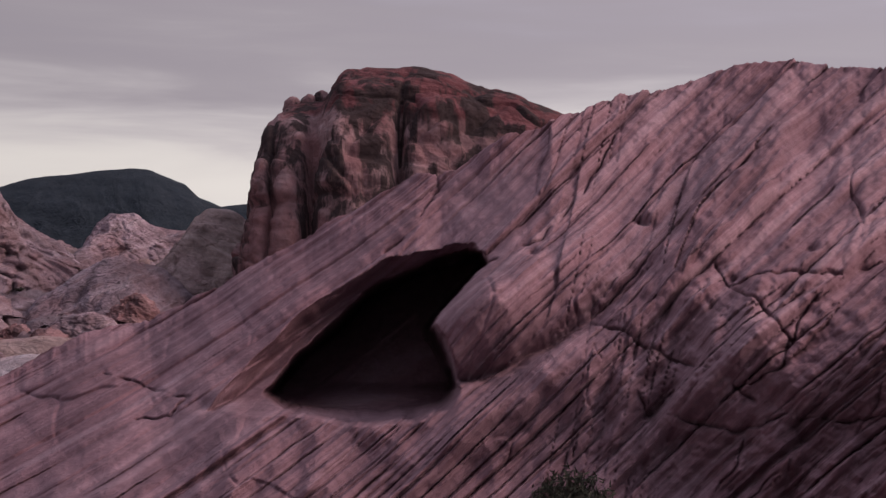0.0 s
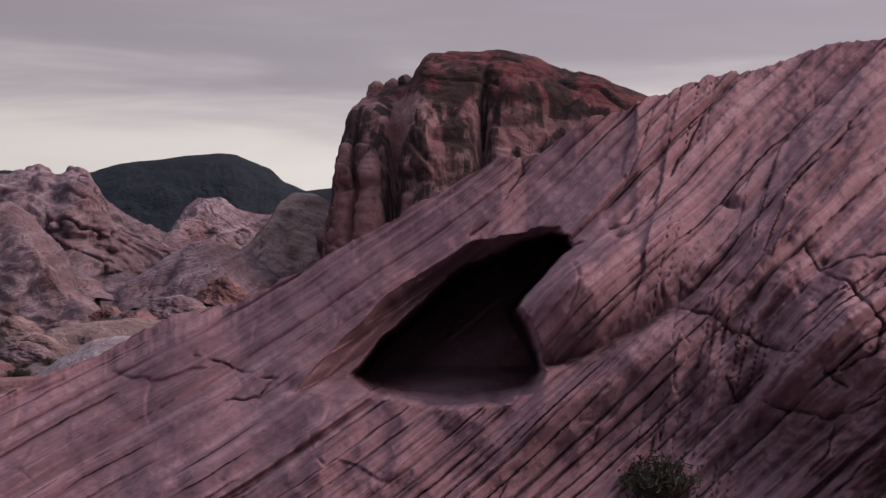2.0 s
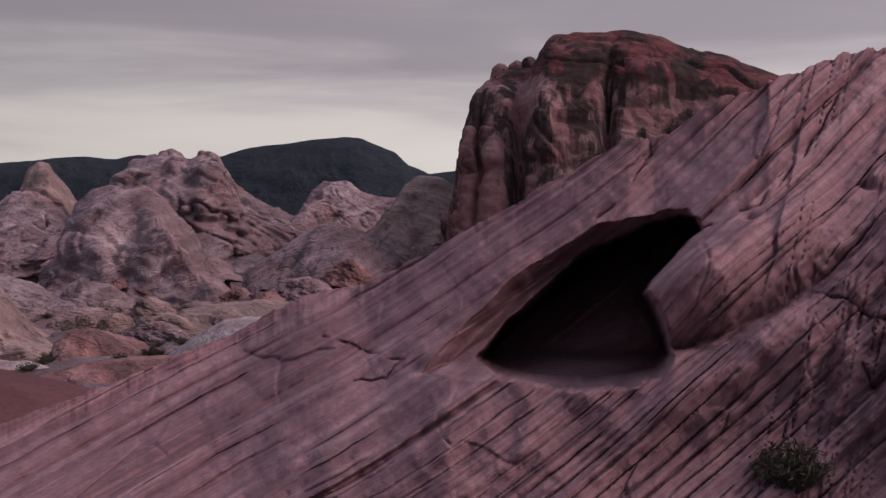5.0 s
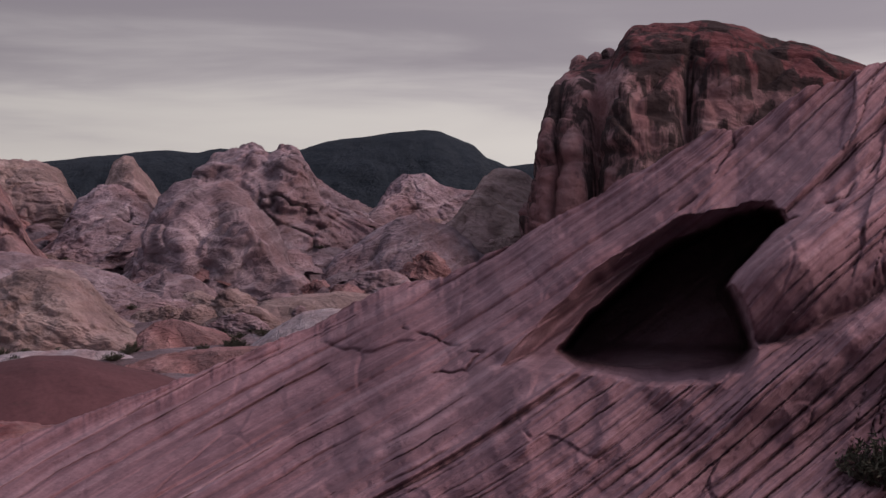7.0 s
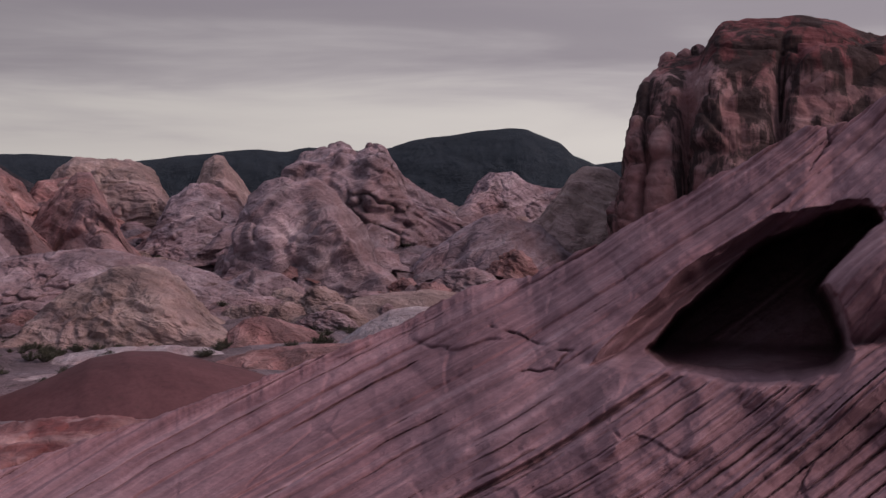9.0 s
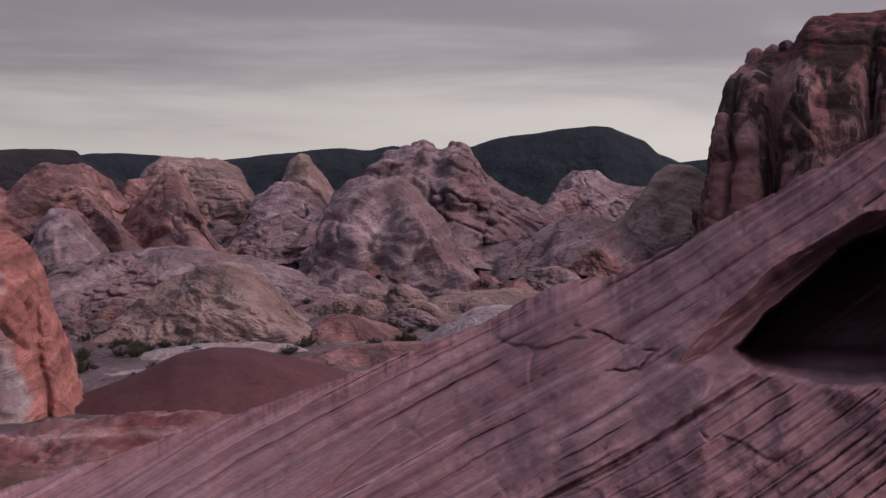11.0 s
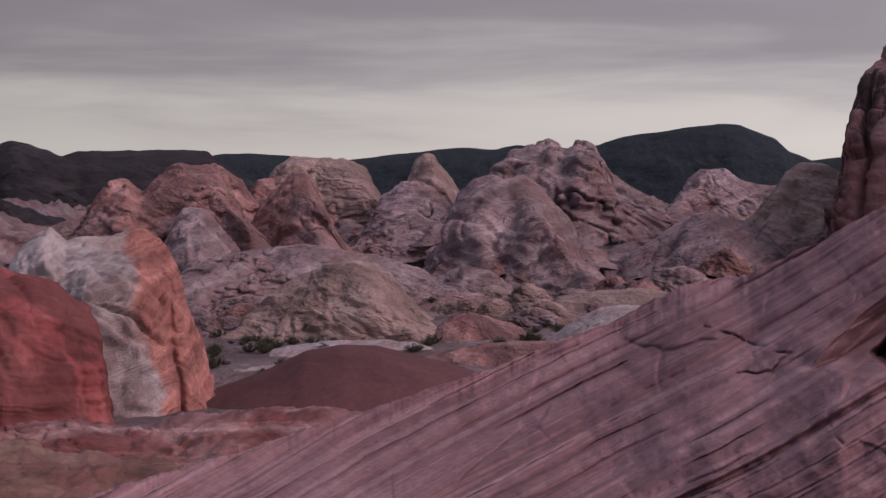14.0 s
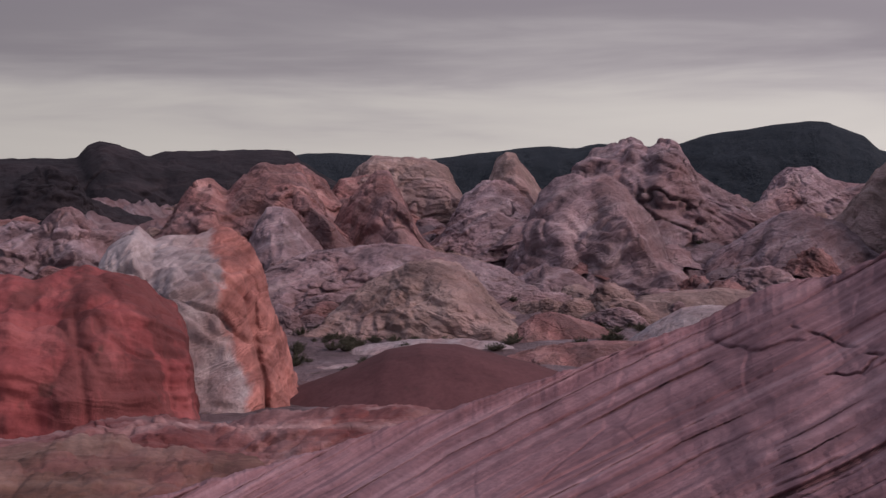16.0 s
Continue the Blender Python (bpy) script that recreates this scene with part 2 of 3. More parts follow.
M_PALE = stone("pale_sandstone", PALE, band=(-0.6, 0.1, 1), band_scale=0.7, blotch=0.07, tint=(0.36, 0.19, 0.165), tint_amt=0.6, varnish=0.2, grain=2.0, bump=0.9, bump_dist=0.4, speck=0.5, cracks=0.6)
M_CROWN = stone("pale_sandstone_with_rust_crown", ((0.26, 0.195, 0.19), (0.50, 0.42, 0.40), (0.70, 0.61, 0.57)), band=(-0.6, 0.1, 1), band_scale=0.7, blotch=0.09, tint=(0.38, 0.20, 0.17), tint_amt=0.5, varnish=0.2, grain=2.0, bump=0.9, bump_dist=0.4, speck=0.5,
                cap=((1.0, 0, 0.21), 4.2, (0.95, 0.45, 0.38), 0.6))
M_DARK = stone("dark_basalt_slope", DARK, band=(0, 0, 1), band_scale=0.25, blotch=0.02, grain=0.8, bump=0.8, bump_dist=0.8)
# distance haze is mixed into the mountain's base colours as blue-grey
M_FAR = stone("haze_tinted_mountain_rock", ((0.016, 0.024, 0.030), (0.022, 0.031, 0.038), (0.031, 0.040, 0.048)), band=(0, 0, 1), band_scale=0.03, blotch=0.006, grain=0.05, bump=0.7, bump_dist=8)
M_SAND = stone("red_sand", ((0.075, 0.033, 0.034), (0.105, 0.045, 0.046), (0.135, 0.06, 0.06)), band_scale=0.3, band_mix=0.25, blotch=0.05, grain=3, bump=0.3, bump_dist=0.05, speck=0.3)
M_GROUND = stone("desert_floor", ((0.09, 0.065, 0.066), (0.20, 0.145, 0.148), (0.36, 0.30, 0.305)), band=(0.5, 1, 1.6), band_scale=0.25, blotch=0.03, tint=(0.23, 0.12, 0.11), grain=1.2, bump=0.9, bump_dist=0.7, speck=0.9, cracks=0.3)
M_OCHRE = stone("ochre_sandstone", ((0.06, 0.032, 0.026), (0.19, 0.105, 0.08), (0.36, 0.24, 0.19)), band=(0.1, 0.3, 1), band_scale=1.6, band_mix=0.35, blotch=0.12, tint=(0.22, 0.09, 0.085), tint_amt=0.75, grain=4, bump=0.6, bump_dist=0.12, cracks=1.0)
M_LEDGE = stone("rose_red_ledge", ((0.09, 0.03, 0.03), (0.21, 0.08, 0.075), (0.48, 0.33, 0.30)), band=(0.1, 0.3, 1), band_scale=1.4, band_mix=0.35, blotch=0.12, tint=(0.40, 0.27, 0.25), grain=4, bump=0.6, bump_dist=0.12, cracks=1.0)

# ---- ground ----
GR_R = np.array([0, 3, 6, 7.5, 10, 20, 30, 40, 55, 75, 95, 112, 150, 200, 260, 320, 380, 600, 1500, 5000.0])
GR_Z = np.array([-1.7, -1.75, -2.9, -3.3, -4.6, -6.6, -8.2, -9.6, -11.6, -13.4, -14.2, -14.2, -12.6, -9.8, -8.8, -8.8, -11.0, -26.0, -62.0, -90.0])


def ground_z(x, y):
    r = np.hypot(x, y)
    z = np.interp(r, GR_R, GR_Z)
    p = np.stack([x * 0.035, y * 0.035, 0 * x], 1)
    floor = smooth(r, 12, 60)
    rocky = smooth(r, 108, 150) * (1 - 0.5 * smooth(r, 400, 700))
    z = z + floor * (0.4 * fbm(p, 3) + 0.35 * billow(p * 5, 4))
    w = p + 0.15 * np.stack([fbm(p * 2.5, 2), fbm(p * 2.5 + 40, 2), 0 * x], 1)
    d1, d2, who = voronoi(np.stack([w[:, 0] * 4.0, w[:, 1] * 2.2, 0 * x], 1), True)
    z = z + rocky * (6.5 * billow(w * 1.8, 4) + (who - 0.5) * 3.0 * smooth(d2 - d1, 0.0, 0.18) + 0.8 * billow(w * 9, 3))
    return z + 0.05 * fbm(p * 20, 2) * (1 - floor)


def build_ground():
    az = np.radians(np.concatenate([np.linspace(-180, -56, 40)[:-1], np.linspace(-56, 26, 700), np.linspace(26, 180, 50)[1:]]))
    r = np.concatenate([[0.05], np.geomspace(0.8, 60, 60), np.geomspace(62, 340, 230), np.geomspace(350, 4800, 40)])
    R, A = np.meshgrid(r, az, indexing="ij")
    x, y = (R * np.sin(A)).ravel(), (R * np.cos(A)).ravel()
    z = ground_z(x, y)
    me = grid_mesh("ground", np.stack([x, y, z], 1), len(r), len(az))
    me.materials.append(M_GROUND)
    tagged(new("ground", me), "red sandy desert floor with pale slickrock patches", "ground", kind="structure")


build_ground()


# ---- bedded slab in front, with the alcove ----
COL_AZ = np.array([-58, -50, -43, -37, -31, -25, -19.5, -14.2, -9.4, -1, 5, 10.4, 15.6, 21, 28, 36, 44])
COL_EL = np.array([-17.5, -15.6, -14.2, -12.8, -11.0, -9.1, -7.1, -4.85, -2.8, 1.9, 4.5, 5.9, 7.0, 6.5, 5.0, 2.0, -3.0])
CREST_AZ = np.array([-58, -43, -37, -34.7, -30.6, -24.6, -19.5, -16.1, -14.2, -13.2, -9.4, -6, -1.2, -0.1, 1.2, 3.2, 4.5, 5.6, 8.3, 10.4, 12.4, 14, 15.6, 16.1, 19.5, 24, 30, 44])
CREST_EL = np.array([-17.5, -14.2, -12.8, -12.1, -11.0, -9.1, -7.05, -5.35, -4.9, -4.75, -2.8, -0.95, 1.85, 1.75, 2.6, 3.7, 4.05, 4.7, 5.55, 5.9, 6.75, 6.95, 6.95, 6.7, 6.5, 6.0, 4.5, -3.0])
D_ROWS = np.array([[6.8, 6.8, 6.8, 6.8, 6.8, 7, 7, 7, 7, 7, 7, 7, 7, 7, 7, 7, 7],
                   [7.8, 8.3, 8.6, 9, 9.4, 10, 10.3, 10.4, 10.3, 10.8, 11, 11.3, 11, 10.5, 10, 10, 10],
                   [8.8, 9.9, 10.8, 12, 13, 13.6, 13.8, 13.3, 12.8, 13, 13.2, 13.2, 12.4, 12, 12, 12, 12],
                   [10, 11.5, 13, 15, 17, 18, 18.4, 18.5, 18, 17.5, 17.5, 19, 20, 20, 20, 20, 20]])
# the direction of the beds on the face, in degrees, along it
BED_AZ = np.array([-58, -40, -25, -14, -5, 3, 10, 18, 44])
BED_DIP = np.array([18, 22, 26, 30, 36, 43, 47, 42, 38.0])
CAVE = np.array([(-7.97, -8.15), (-7.27, -6.94), (-5.84, -5.77), (-4.72, -4.8), (-3.63, -3.61), (-2.06, -2.78), (-0.1, -1.94), (1.2, -1.63), (1.85, -1.94), (2.04, -2.46), (0.94, -3.56), (0.03, -4.6), (-0.42, -5.44), (0.16, -6.29), (0.63, -7.07), (0.73, -7.97), (0.29, -8.8), (-1.15, -9.31), (-2.72, -9.4), (-5.07, -9.33), (-7.02, -8.99)])
ROOF = np.array([(-10.82, -8.79), (-8.7, -6.61), (-5.86, -4.19), (-4.04, -3.03), (-2.45, -2.12), (-0.1, -1.47), (1.46, -1.37), (2.04, -2.26), (-0.37, -5.38), (-4.81, -9.18), (-8.94, -9.2)])
UNDERCUT = ((0.42, -7.51), (2.51, -6.93), (4.6, -5.94), (6.67, -4.57), (8.2, -3.27), (9.48, -2.17))      # shaded crease below the prow
CRACKS = [((12.4, -2.0), (13.0, -2.85), (14.8, -4.1), (15.6, -5.05), (15.5, -6.3), (13.3, -7.6)),
          ((10.6, -9.0), (13.4, -9.3), (15.8, -8.4), (18.2, -8.5), (21, -8.0)),
          ((7.0, -4.8), (8.5, -5.5), (11.6, -6.7), (14.1, -7.9)),
          ((13.0, -2.85), (15.7, -2.15), (17.6, -2.25), (20.5, -1.0)),
          ((-15.2, -7.2), (-14.1, -7.5), (-12.4, -8.15), (-11.1, -8.45)),
          ((-13.9, -9.2), (-12.4, -9.0), (-11.6, -8.3)),
          ((9.05, -8.05), (9.6, -8.9), (10.6, -7.75)),
          ((-0.3, 1.8), (-0.2, 1.1), (-1.7, -1.2), (-5.8, -4.5)),
          ((2.0, -2.4), (4.6, -1.2), (6.6, 1.4), (8.2, 4.2), (8.6, 5.4))]


def seg_dist(p, a, b):
    a, b = np.array(a), np.array(b)
    t = np.clip(((p - a) @ (b - a)) / ((b - a) @ (b - a)), 0, 1)
    return np.linalg.norm(p - a - t[:, None] * (b - a), axis=1)


def inside_dist(p, poly):
    """Signed distance to a closed outline, positive inside."""
    d, inside = np.full(len(p), 1e9), np.zeros(len(p), bool)
    for a, b in zip(poly, np.roll(poly, -1, 0)):
        d = np.minimum(d, seg_dist(p, a, b))
        cross = ((a[1] > p[:, 1]) != (b[1] > p[:, 1])) & (p[:, 0] < (b[0] - a[0]) * (p[:, 1] - a[1]) / (b[1] - a[1] + 1e-12) + a[0])
        inside ^= cross
    return np.where(inside, d, -d)


def ledges(b, along, k, seed, width=0.07, more=0.0):
    """Weathered beds: each a rounded step with a dark parting below it; proud by a different amount, and broken along its length."""
    n = np.floor(b * k)
    f = b * k - n
    h = PERM[(n.astype(int) * 7 + seed) & 255] / 255.0
    on = pnoise(np.stack([along * 0.16 * k ** 0.5 + h * 31, n * 0.61, np.full_like(f, seed * 1.7)], 1))
    proud = (h - 0.5) * 0.55
    groove = -np.exp(-(np.minimum(f, 1 - f) / width) ** 2) * smooth(on + h * 0.5 + more, 0.2, 0.55)
    deep = 0.4 + 1.2 * PERM[(n.astype(int) * 13 + seed * 5) & 255] / 255.0
    return proud + 0.75 * (f - 0.5) * smooth(f, 0, 0.12) * deep + 1.1 * groove * deep


def build_slab():
    az = np.concatenate([np.linspace(-58, -52, 20)[:-1], np.linspace(-52, 22, 1180), np.linspace(22, 44, 60)[1:]])
    v = np.concatenate([np.linspace(0, 0.30, 22)[:-1], np.linspace(0.30, 1.0, 360)])
    back = np.array([[0.25, -0.03], [0.6, -0.12], [1.2, -0.34], [2.2, -0.8], [4, -1.9], [7, -4.6], [12, -11]])
    A, V = np.meshgrid(az, v)
    ce = np.interp(A, CREST_AZ, CREST_EL)
    cz = np.stack([az, 0 * az, 0 * az], 1)
    jag = (0.13 * pnoise(cz * 0.7) + 0.09 * pnoise(cz * 1.9 + 5) + 0.05 * pnoise(cz * 5.3 + 9))[None, :]
    EL = -24 + (ce + 24) * V + jag * smooth(V, 0.9, 1.0)
    rows = np.array([np.interp(az, COL_AZ, r) for r in D_ROWS])
    knots = np.array([0, 0.34, 0.67, 1.0])
    # smooth run of the distance from foot to crest
    D = np.zeros_like(A)
    for k in range(3):
        m = (v >= knots[k]) & (v <= knots[k + 1])
        t = ((v[m] - knots[k]) / (knots[k + 1] - knots[k]))[:, None]
        p0, p1, p2, p3 = rows[max(k - 1, 0)], rows[k], rows[k + 1], rows[min(k + 2, 3)]
        D[m] = 0.5 * (2 * p1 + (p2 - p0) * t + (2 * p0 - 5 * p1 + 4 * p2 - p3) * t ** 2 + (3 * p1 - p0 - 3 * p2 + p3) * t ** 3)
    fa, fe = A.ravel(), EL.ravel()
    pe = np.stack([fa, fe], 1)
    fine = np.linspace(-60, 46, 800)
    phi = np.concatenate([[0], np.cumsum(np.tan(np.radians(np.interp(0.5 * (fine[1:] + fine[:-1]), BED_AZ, BED_DIP))) * np.diff(fine))])
    p3d = np.stack([fa, fe, 0 * fa], 1)
    b = fe - np.interp(fa, fine, phi) + 0.7 * fbm(p3d * 0.06, 2) + 0.06 * fbm(p3d * 0.3, 2)
    dip = np.interp(fa, BED_AZ, BED_DIP)
    along = fa / np.cos(np.radians(dip))
    crossbed = smooth(fbm(p3d * 0.1 + 5, 2), -0.2, 0.5)
    right = smooth(fa, 4, 12)
    left = 1 - smooth(fa, -4, 6)
    # bed packets stand out by whole steps; joints cross them
    packet = np.floor(b * 0.19 + 0.3)
    pf = b * 0.19 + 0.3 - packet
    disp = 0.28 * (PERM[(packet.astype(int) * 11 + 5) & 255] / 255.0 - 0.5) * smooth(np.minimum(pf, 1 - pf), 0, 0.03)
    d1, d2, who = voronoi(np.stack([along * 0.20 + 0.2 * fbm(p3d * 0.5, 2), b * (0.30 + 0.25 * right), 0 * fa], 1), True)
    jm = smooth(pnoise(p3d * 0.22 + 3), -0.25, 0.3) * (0.75 + 0.4 * right)
    disp += jm * (0.12 * (who - 0.5) * smooth(d2 - d1, 0, 0.04) - 0.055 * np.exp(-((d2 - d1) / 0.03) ** 2))
    lumpy = 1 - 0.3 * right
    disp += lumpy * 0.125 * ledges(b, along, 0.42, 3, 0.04, 0.1)
    disp += (1 - 0.5 * right) * 0.075 * ledges(b + 0.06 * fbm(p3d * 0.6, 2), along, 1.1, 11, 0.09, 0.35 * left) * (0.6 + 0.5 * crossbed)
    disp += 0.02 * ledges(b + 0.04 * fbm(p3d * 1.0, 2), along, 2.5, 29, 0.17, 0.25 * left - 0.05) * (1 - 0.4 * right) * (0.3 + 0.8 * smooth(fbm(p3d * 0.25 + 90, 2), -0.4, 0.4))
    # pillows drawn out along the beds
    pil = np.stack([along * 0.13, b * 0.30, 0 * fa], 1)
    pil = pil + 0.25 * np.stack([fbm(pil * 1.5 + 8, 2), fbm(pil * 1.5 + 60, 2), 0 * fa], 1)
    disp += (0.10 + 0.36 * right) * (1 - 0.75 * smooth(V.ravel(), 0.8, 1.0)) * billow(pil, 3, 0.45) + right * 0.07 * billow(p3d * np.array([0.7, 0.9, 1]), 4)
    disp += 0.12 * fbm(p3d * 0.3, 3) + 0.012 * fbm(p3d * 2.2, 3)
    # bulges: the prow by the alcove, the boss on the broad shoulder, the rim over the alcove
    for (ca, ee, ra, re, amp) in ((3.3, -3.9, 4.3, 1.35, 0.8), (0.9, -5.0, 1.6, 1.0, 0.35), (6.5, -6.6, 3.6, 1.1, 0.3), (1.0, -9.9, 3.0, 0.8, 0.25), (10.6, -3.0, 1.6, 1.1, 0.3), (5.0, 1.0, 4.0, 2.0, 0.15), (-5.0, -2.2, 5.0, 1.6, 0.25), (0, -11.2, 5, 1.1, 0.15), (14.2, -6.0, 1.6, 1.6, 0.2)):
        u = (fa - ca) * math.cos(0.6) + (fe - ee) * math.sin(0.6)
        w = -(fa - ca) * math.sin(0.6) + (fe - ee) * math.cos(0.6)
        disp += amp * np.exp(-(u / ra) ** 2 - (w / re) ** 2)
    wob = pe + 0.18 * np.stack([fbm(p3d * 0.8, 3), fbm(p3d * 0.8 + 50, 3)], 1)
    for line in CRACKS:
        d = np.min([seg_dist(wob, p, q) for p, q in zip(line[:-1], line[1:])], axis=0)
        disp -= (0.10 * np.exp(-(d / 0.05) ** 2) + 0.03 * np.exp(-(d / 0.25) ** 2)) * smooth(pnoise(p3d * 0.9), -0.5, 0.1)
    d = np.min([seg_dist(wob, p, q) for p, q in zip(UNDERCUT[:-1], UNDERCUT[1:])], axis=0)
    disp -= 0.27 * np.exp(-(d / 0.45) ** 2) + 0.08 * np.exp(-(d / 0.12) ** 2)
    # pits
    for (ca, ee, r) in ((9.3, -0.2, 0.22), (9.0, -0.15, 0.18), (4.2, -2.0, 0.2), (13.2, -2.5, 0.18), (16.6, -1.2, 0.16), (-10.7, -8.7, 0.3)):
        disp -= 0.15 * np.exp(-(((fa - ca) / (r * 1.6)) ** 2 + ((fe - ee) / r) ** 2))
    sd = inside_dist(pe + 0.12 * np.stack([fbm(p3d * 0.9 + 9, 3), fbm(p3d * 0.9 + 70, 3)], 1), CAVE)
    # an undercut roof strip leads into the hollow on its upper side; the other jamb is sharp
    roof = inside_dist(pe + 0.08 * np.stack([fbm(p3d * 0.7 + 19, 2), fbm(p3d * 0.7 + 7, 2)], 1), ROOF)
    strip = 1.0 * smooth(roof, 0.0, 0.8) + 0.2 * smooth(roof, 0.0, 0.1)
    floor_rim = smooth(-fe, 7.6, 8.8)
    soft = 0.28 + 0.4 * floor_rim
    hollow = (5.2 - 1.5 * floor_rim) * smooth(sd, -0.10 - 0.15 * floor_rim, soft) + strip * (1 - smooth(sd, 0, 0.5))
    disp *= 1 - 0.8 * np.maximum(smooth(sd, 0.0, 0.5), 0.6 * smooth(roof, 0.1, 0.4))
    rad = D.ravel() - disp * 1.25 + hollow
    z = np.tan(np.radians(fe)) * (D.ravel() + hollow) + disp * 0.35
    x, y = rad * np.sin(np.radians(fa)), rad * np.cos(np.radians(fa))
    co = np.stack([x, y, z], 1).reshape(len(v), len(az), 3)
    last = co[-1]
    rd = np.hypot(last[:, 0], last[:, 1])
    extra = []
    for dr, dz in back:
        s = (rd + dr) / rd
        q = np.stack([last[:, 0] * s, last[:, 1] * s, last[:, 2] + dz], 1)
        q[:, 2] += min(dr, 2) * 0.08 * pnoise(q * 0.7)
        extra.append(q)
    co = np.concatenate([co, np.array(extra)], 0)
    me = grid_mesh("sandstone_slab", co.reshape(-1, 3), co.shape[0], co.shape[1])
    bed = me.attributes.new("bed", "FLOAT", "POINT")
    bb = (b * (1 - 0.92 * smooth(sd, 0.0, 0.5))).reshape(A.shape)
    bb = np.concatenate([bb, np.repeat(bb[-1:], len(back), 0)], 0)
    bed.data.foreach_set("value", bb.ravel().astype(np.float32))
    me.materials.append(M_SLAB)
    tagged(new("sandstone_slab", me), "tilted pink sandstone outcrop with grooved beds and a dark alcove", "rock outcrop")


build_slab()


# ---- rocks and hills ----
def rock(name, az0, dist, crest, mat, label, category="rock hill", thick=1.5, steep=1.35, rough=0.95, flute=0.5, spurs=(), strata=(0.3, 0.1, 1.0),
         seed=1, ns=230, nv=150, base=None, blocks=0.6, detail=1.0, lean=0.0, flare=1.3, columns=0.0):
    """A rock mass with the given crest, in metres across and up from eye level; it swells to front and back and is weathered by noise.
    spurs: (across at the crest, across at the foot, width, amount): sharp ribs down the front, or clefts where the amount is negative."""
    P = np.array(crest, float)
    seg = np.linalg.norm(np.diff(P, axis=0), axis=1)
    cum = np.concatenate([[0], np.cumsum(seg)])
    s = np.linspace(0, cum[-1], ns)
    u, zc = np.interp(s, cum, P[:, 0]), np.interp(s, cum, P[:, 1])
    for _ in range(2):
        u[1:-1], zc[1:-1] = (u[:-2] + 2 * u[1:-1] + u[2:]) / 4, (zc[:-2] + 2 * zc[1:-1] + zc[2:]) / 4
    a0 = radians(az0)
    if base is None:
        g = ground_z(np.array([dist * math.sin(a0)]), np.array([dist * math.cos(a0)]))[0]
        base = min(g, zc.min()) - 1.5
    H, Wd = zc.max() - base, P[:, 0].max() - P[:, 0].min()
    size = min(H, Wd)
    v = np.concatenate([np.linspace(0, 0.53, int(nv * 0.85))[:-1], np.linspace(0.53, 1, nv - int(nv * 0.85) + 1)])
    phi = v * math.pi
    h = (zc - base) / H
    T = thick * H * np.clip(h, 0.02, 1) ** 0.6
    U, PH = np.meshgrid(u, phi)
    up = np.abs(np.sin(PH)) ** steep
    Z = base + (zc - base)[None, :] * up
    hz = (Z - base) / H
    rib = np.zeros_like(U)
    for (s0, s1, sw, amt) in spurs:
        wob = 0.25 * sw * np.sin(hz * 9 + seed)
        x = U - (s0 + (s1 - s0) * (1 - hz)) - wob
        x = np.where(x > 0, x / (sw * (2.0 if amt > 0 else 1.0)), -x / (sw * (3.2 if amt > 0 else 1.0)))
        rib += amt * np.exp(-x) * smooth(1.05 - up, 0.0, 0.35)
    Y = -np.cos(PH) * T[None, :] * (1 - 0.25 * up)
    Y = np.where(PH > math.pi / 2, Y * 1.2, Y - rib * thick * H * 0.6) + lean * up * H
    U = U + (U - U.mean()) * flare * (1 - up) ** 1.6
    p = np.stack([U.ravel(), Y.ravel(), Z.ravel()], 1)
    n = np.stack([(U - U.mean()).ravel() * 0.4, Y.ravel(), (Z - base).ravel() * 0.5 + 0.01], 1)
    n /= np.linalg.norm(n, axis=1)[:, None] + 1e-6
    off = np.array([seed * 13.7, seed * 5.1, seed * 3.3])
    q = p / size + off
    warp = 0.22 * np.stack([fbm(q * 1.5 + 3, 2), fbm(q * 1.5 + 31, 2), fbm(q * 1.5 + 77, 2)], 1)
    qw = q + warp
    st = np.array(strata) / np.linalg.norm(strata)
    lay = (p @ st) / size * 7 + 1.2 * fbm(q * 1.2, 3)
    beds = pnoise(np.stack([lay * 1.0, lay * 0 + seed, 0.4 * q[:, 0]], 1)) + 0.6 * pnoise(np.stack([lay * 2.7, lay * 0 + seed, 0.8 * q[:, 0]], 1)) + 0.4 * pnoise(np.stack([lay * 6.5, lay * 0 + seed, 1.8 * q[:, 0]], 1))
    d = rough * size * (0.20 * billow(qw * 1.5, 4, 0.42) + 0.05 * fbm(q * 2.2, 3) + 0.044 * beds + 0.018 * detail * billow(q * 11, 4))
    if blocks:
        # joint blocks, flattened along the beds
        stretch = q + np.outer(q @ st, st) * 0.9
        for k, amp in ((2.2, 0.07), (5.2, 0.024)):
            d1, d2, who = voronoi(stretch * k + 0.25 * fbm(q * 4, 2)[:, None])
            gap = d2 - d1
            mask = smooth(pnoise(q * 1.3 + k), -0.35, 0.25)
            d += blocks * rough * size * amp * mask * ((who - 0.5) * 1.5 * smooth(gap, 0.0, 0.10) + 0.15 * smooth(gap, 0, 0.3) - 0.8 * np.exp(-(gap / 0.06) ** 2))
    if columns:
        d1, d2, who = voronoi(np.stack([qw[:, 0] * 4.2, qw[:, 1] * 4.2, q[:, 2] * 0.9], 1))
        gap = d2 - d1
        d += columns * size * (0.09 * (who - 0.5) * smooth(gap, 0, 0.10) - 0.05 * np.exp(-(gap / 0.07) ** 2)) * (1 - smooth(up.ravel(), 0.93, 0.99))
    d -= d.mean()
    fl = flute * size * 0.07 * billow(np.stack([qw[:, 0] * 3.2, q[:, 1] * 0.6, q[:, 2] * 0.55], 1), 3)
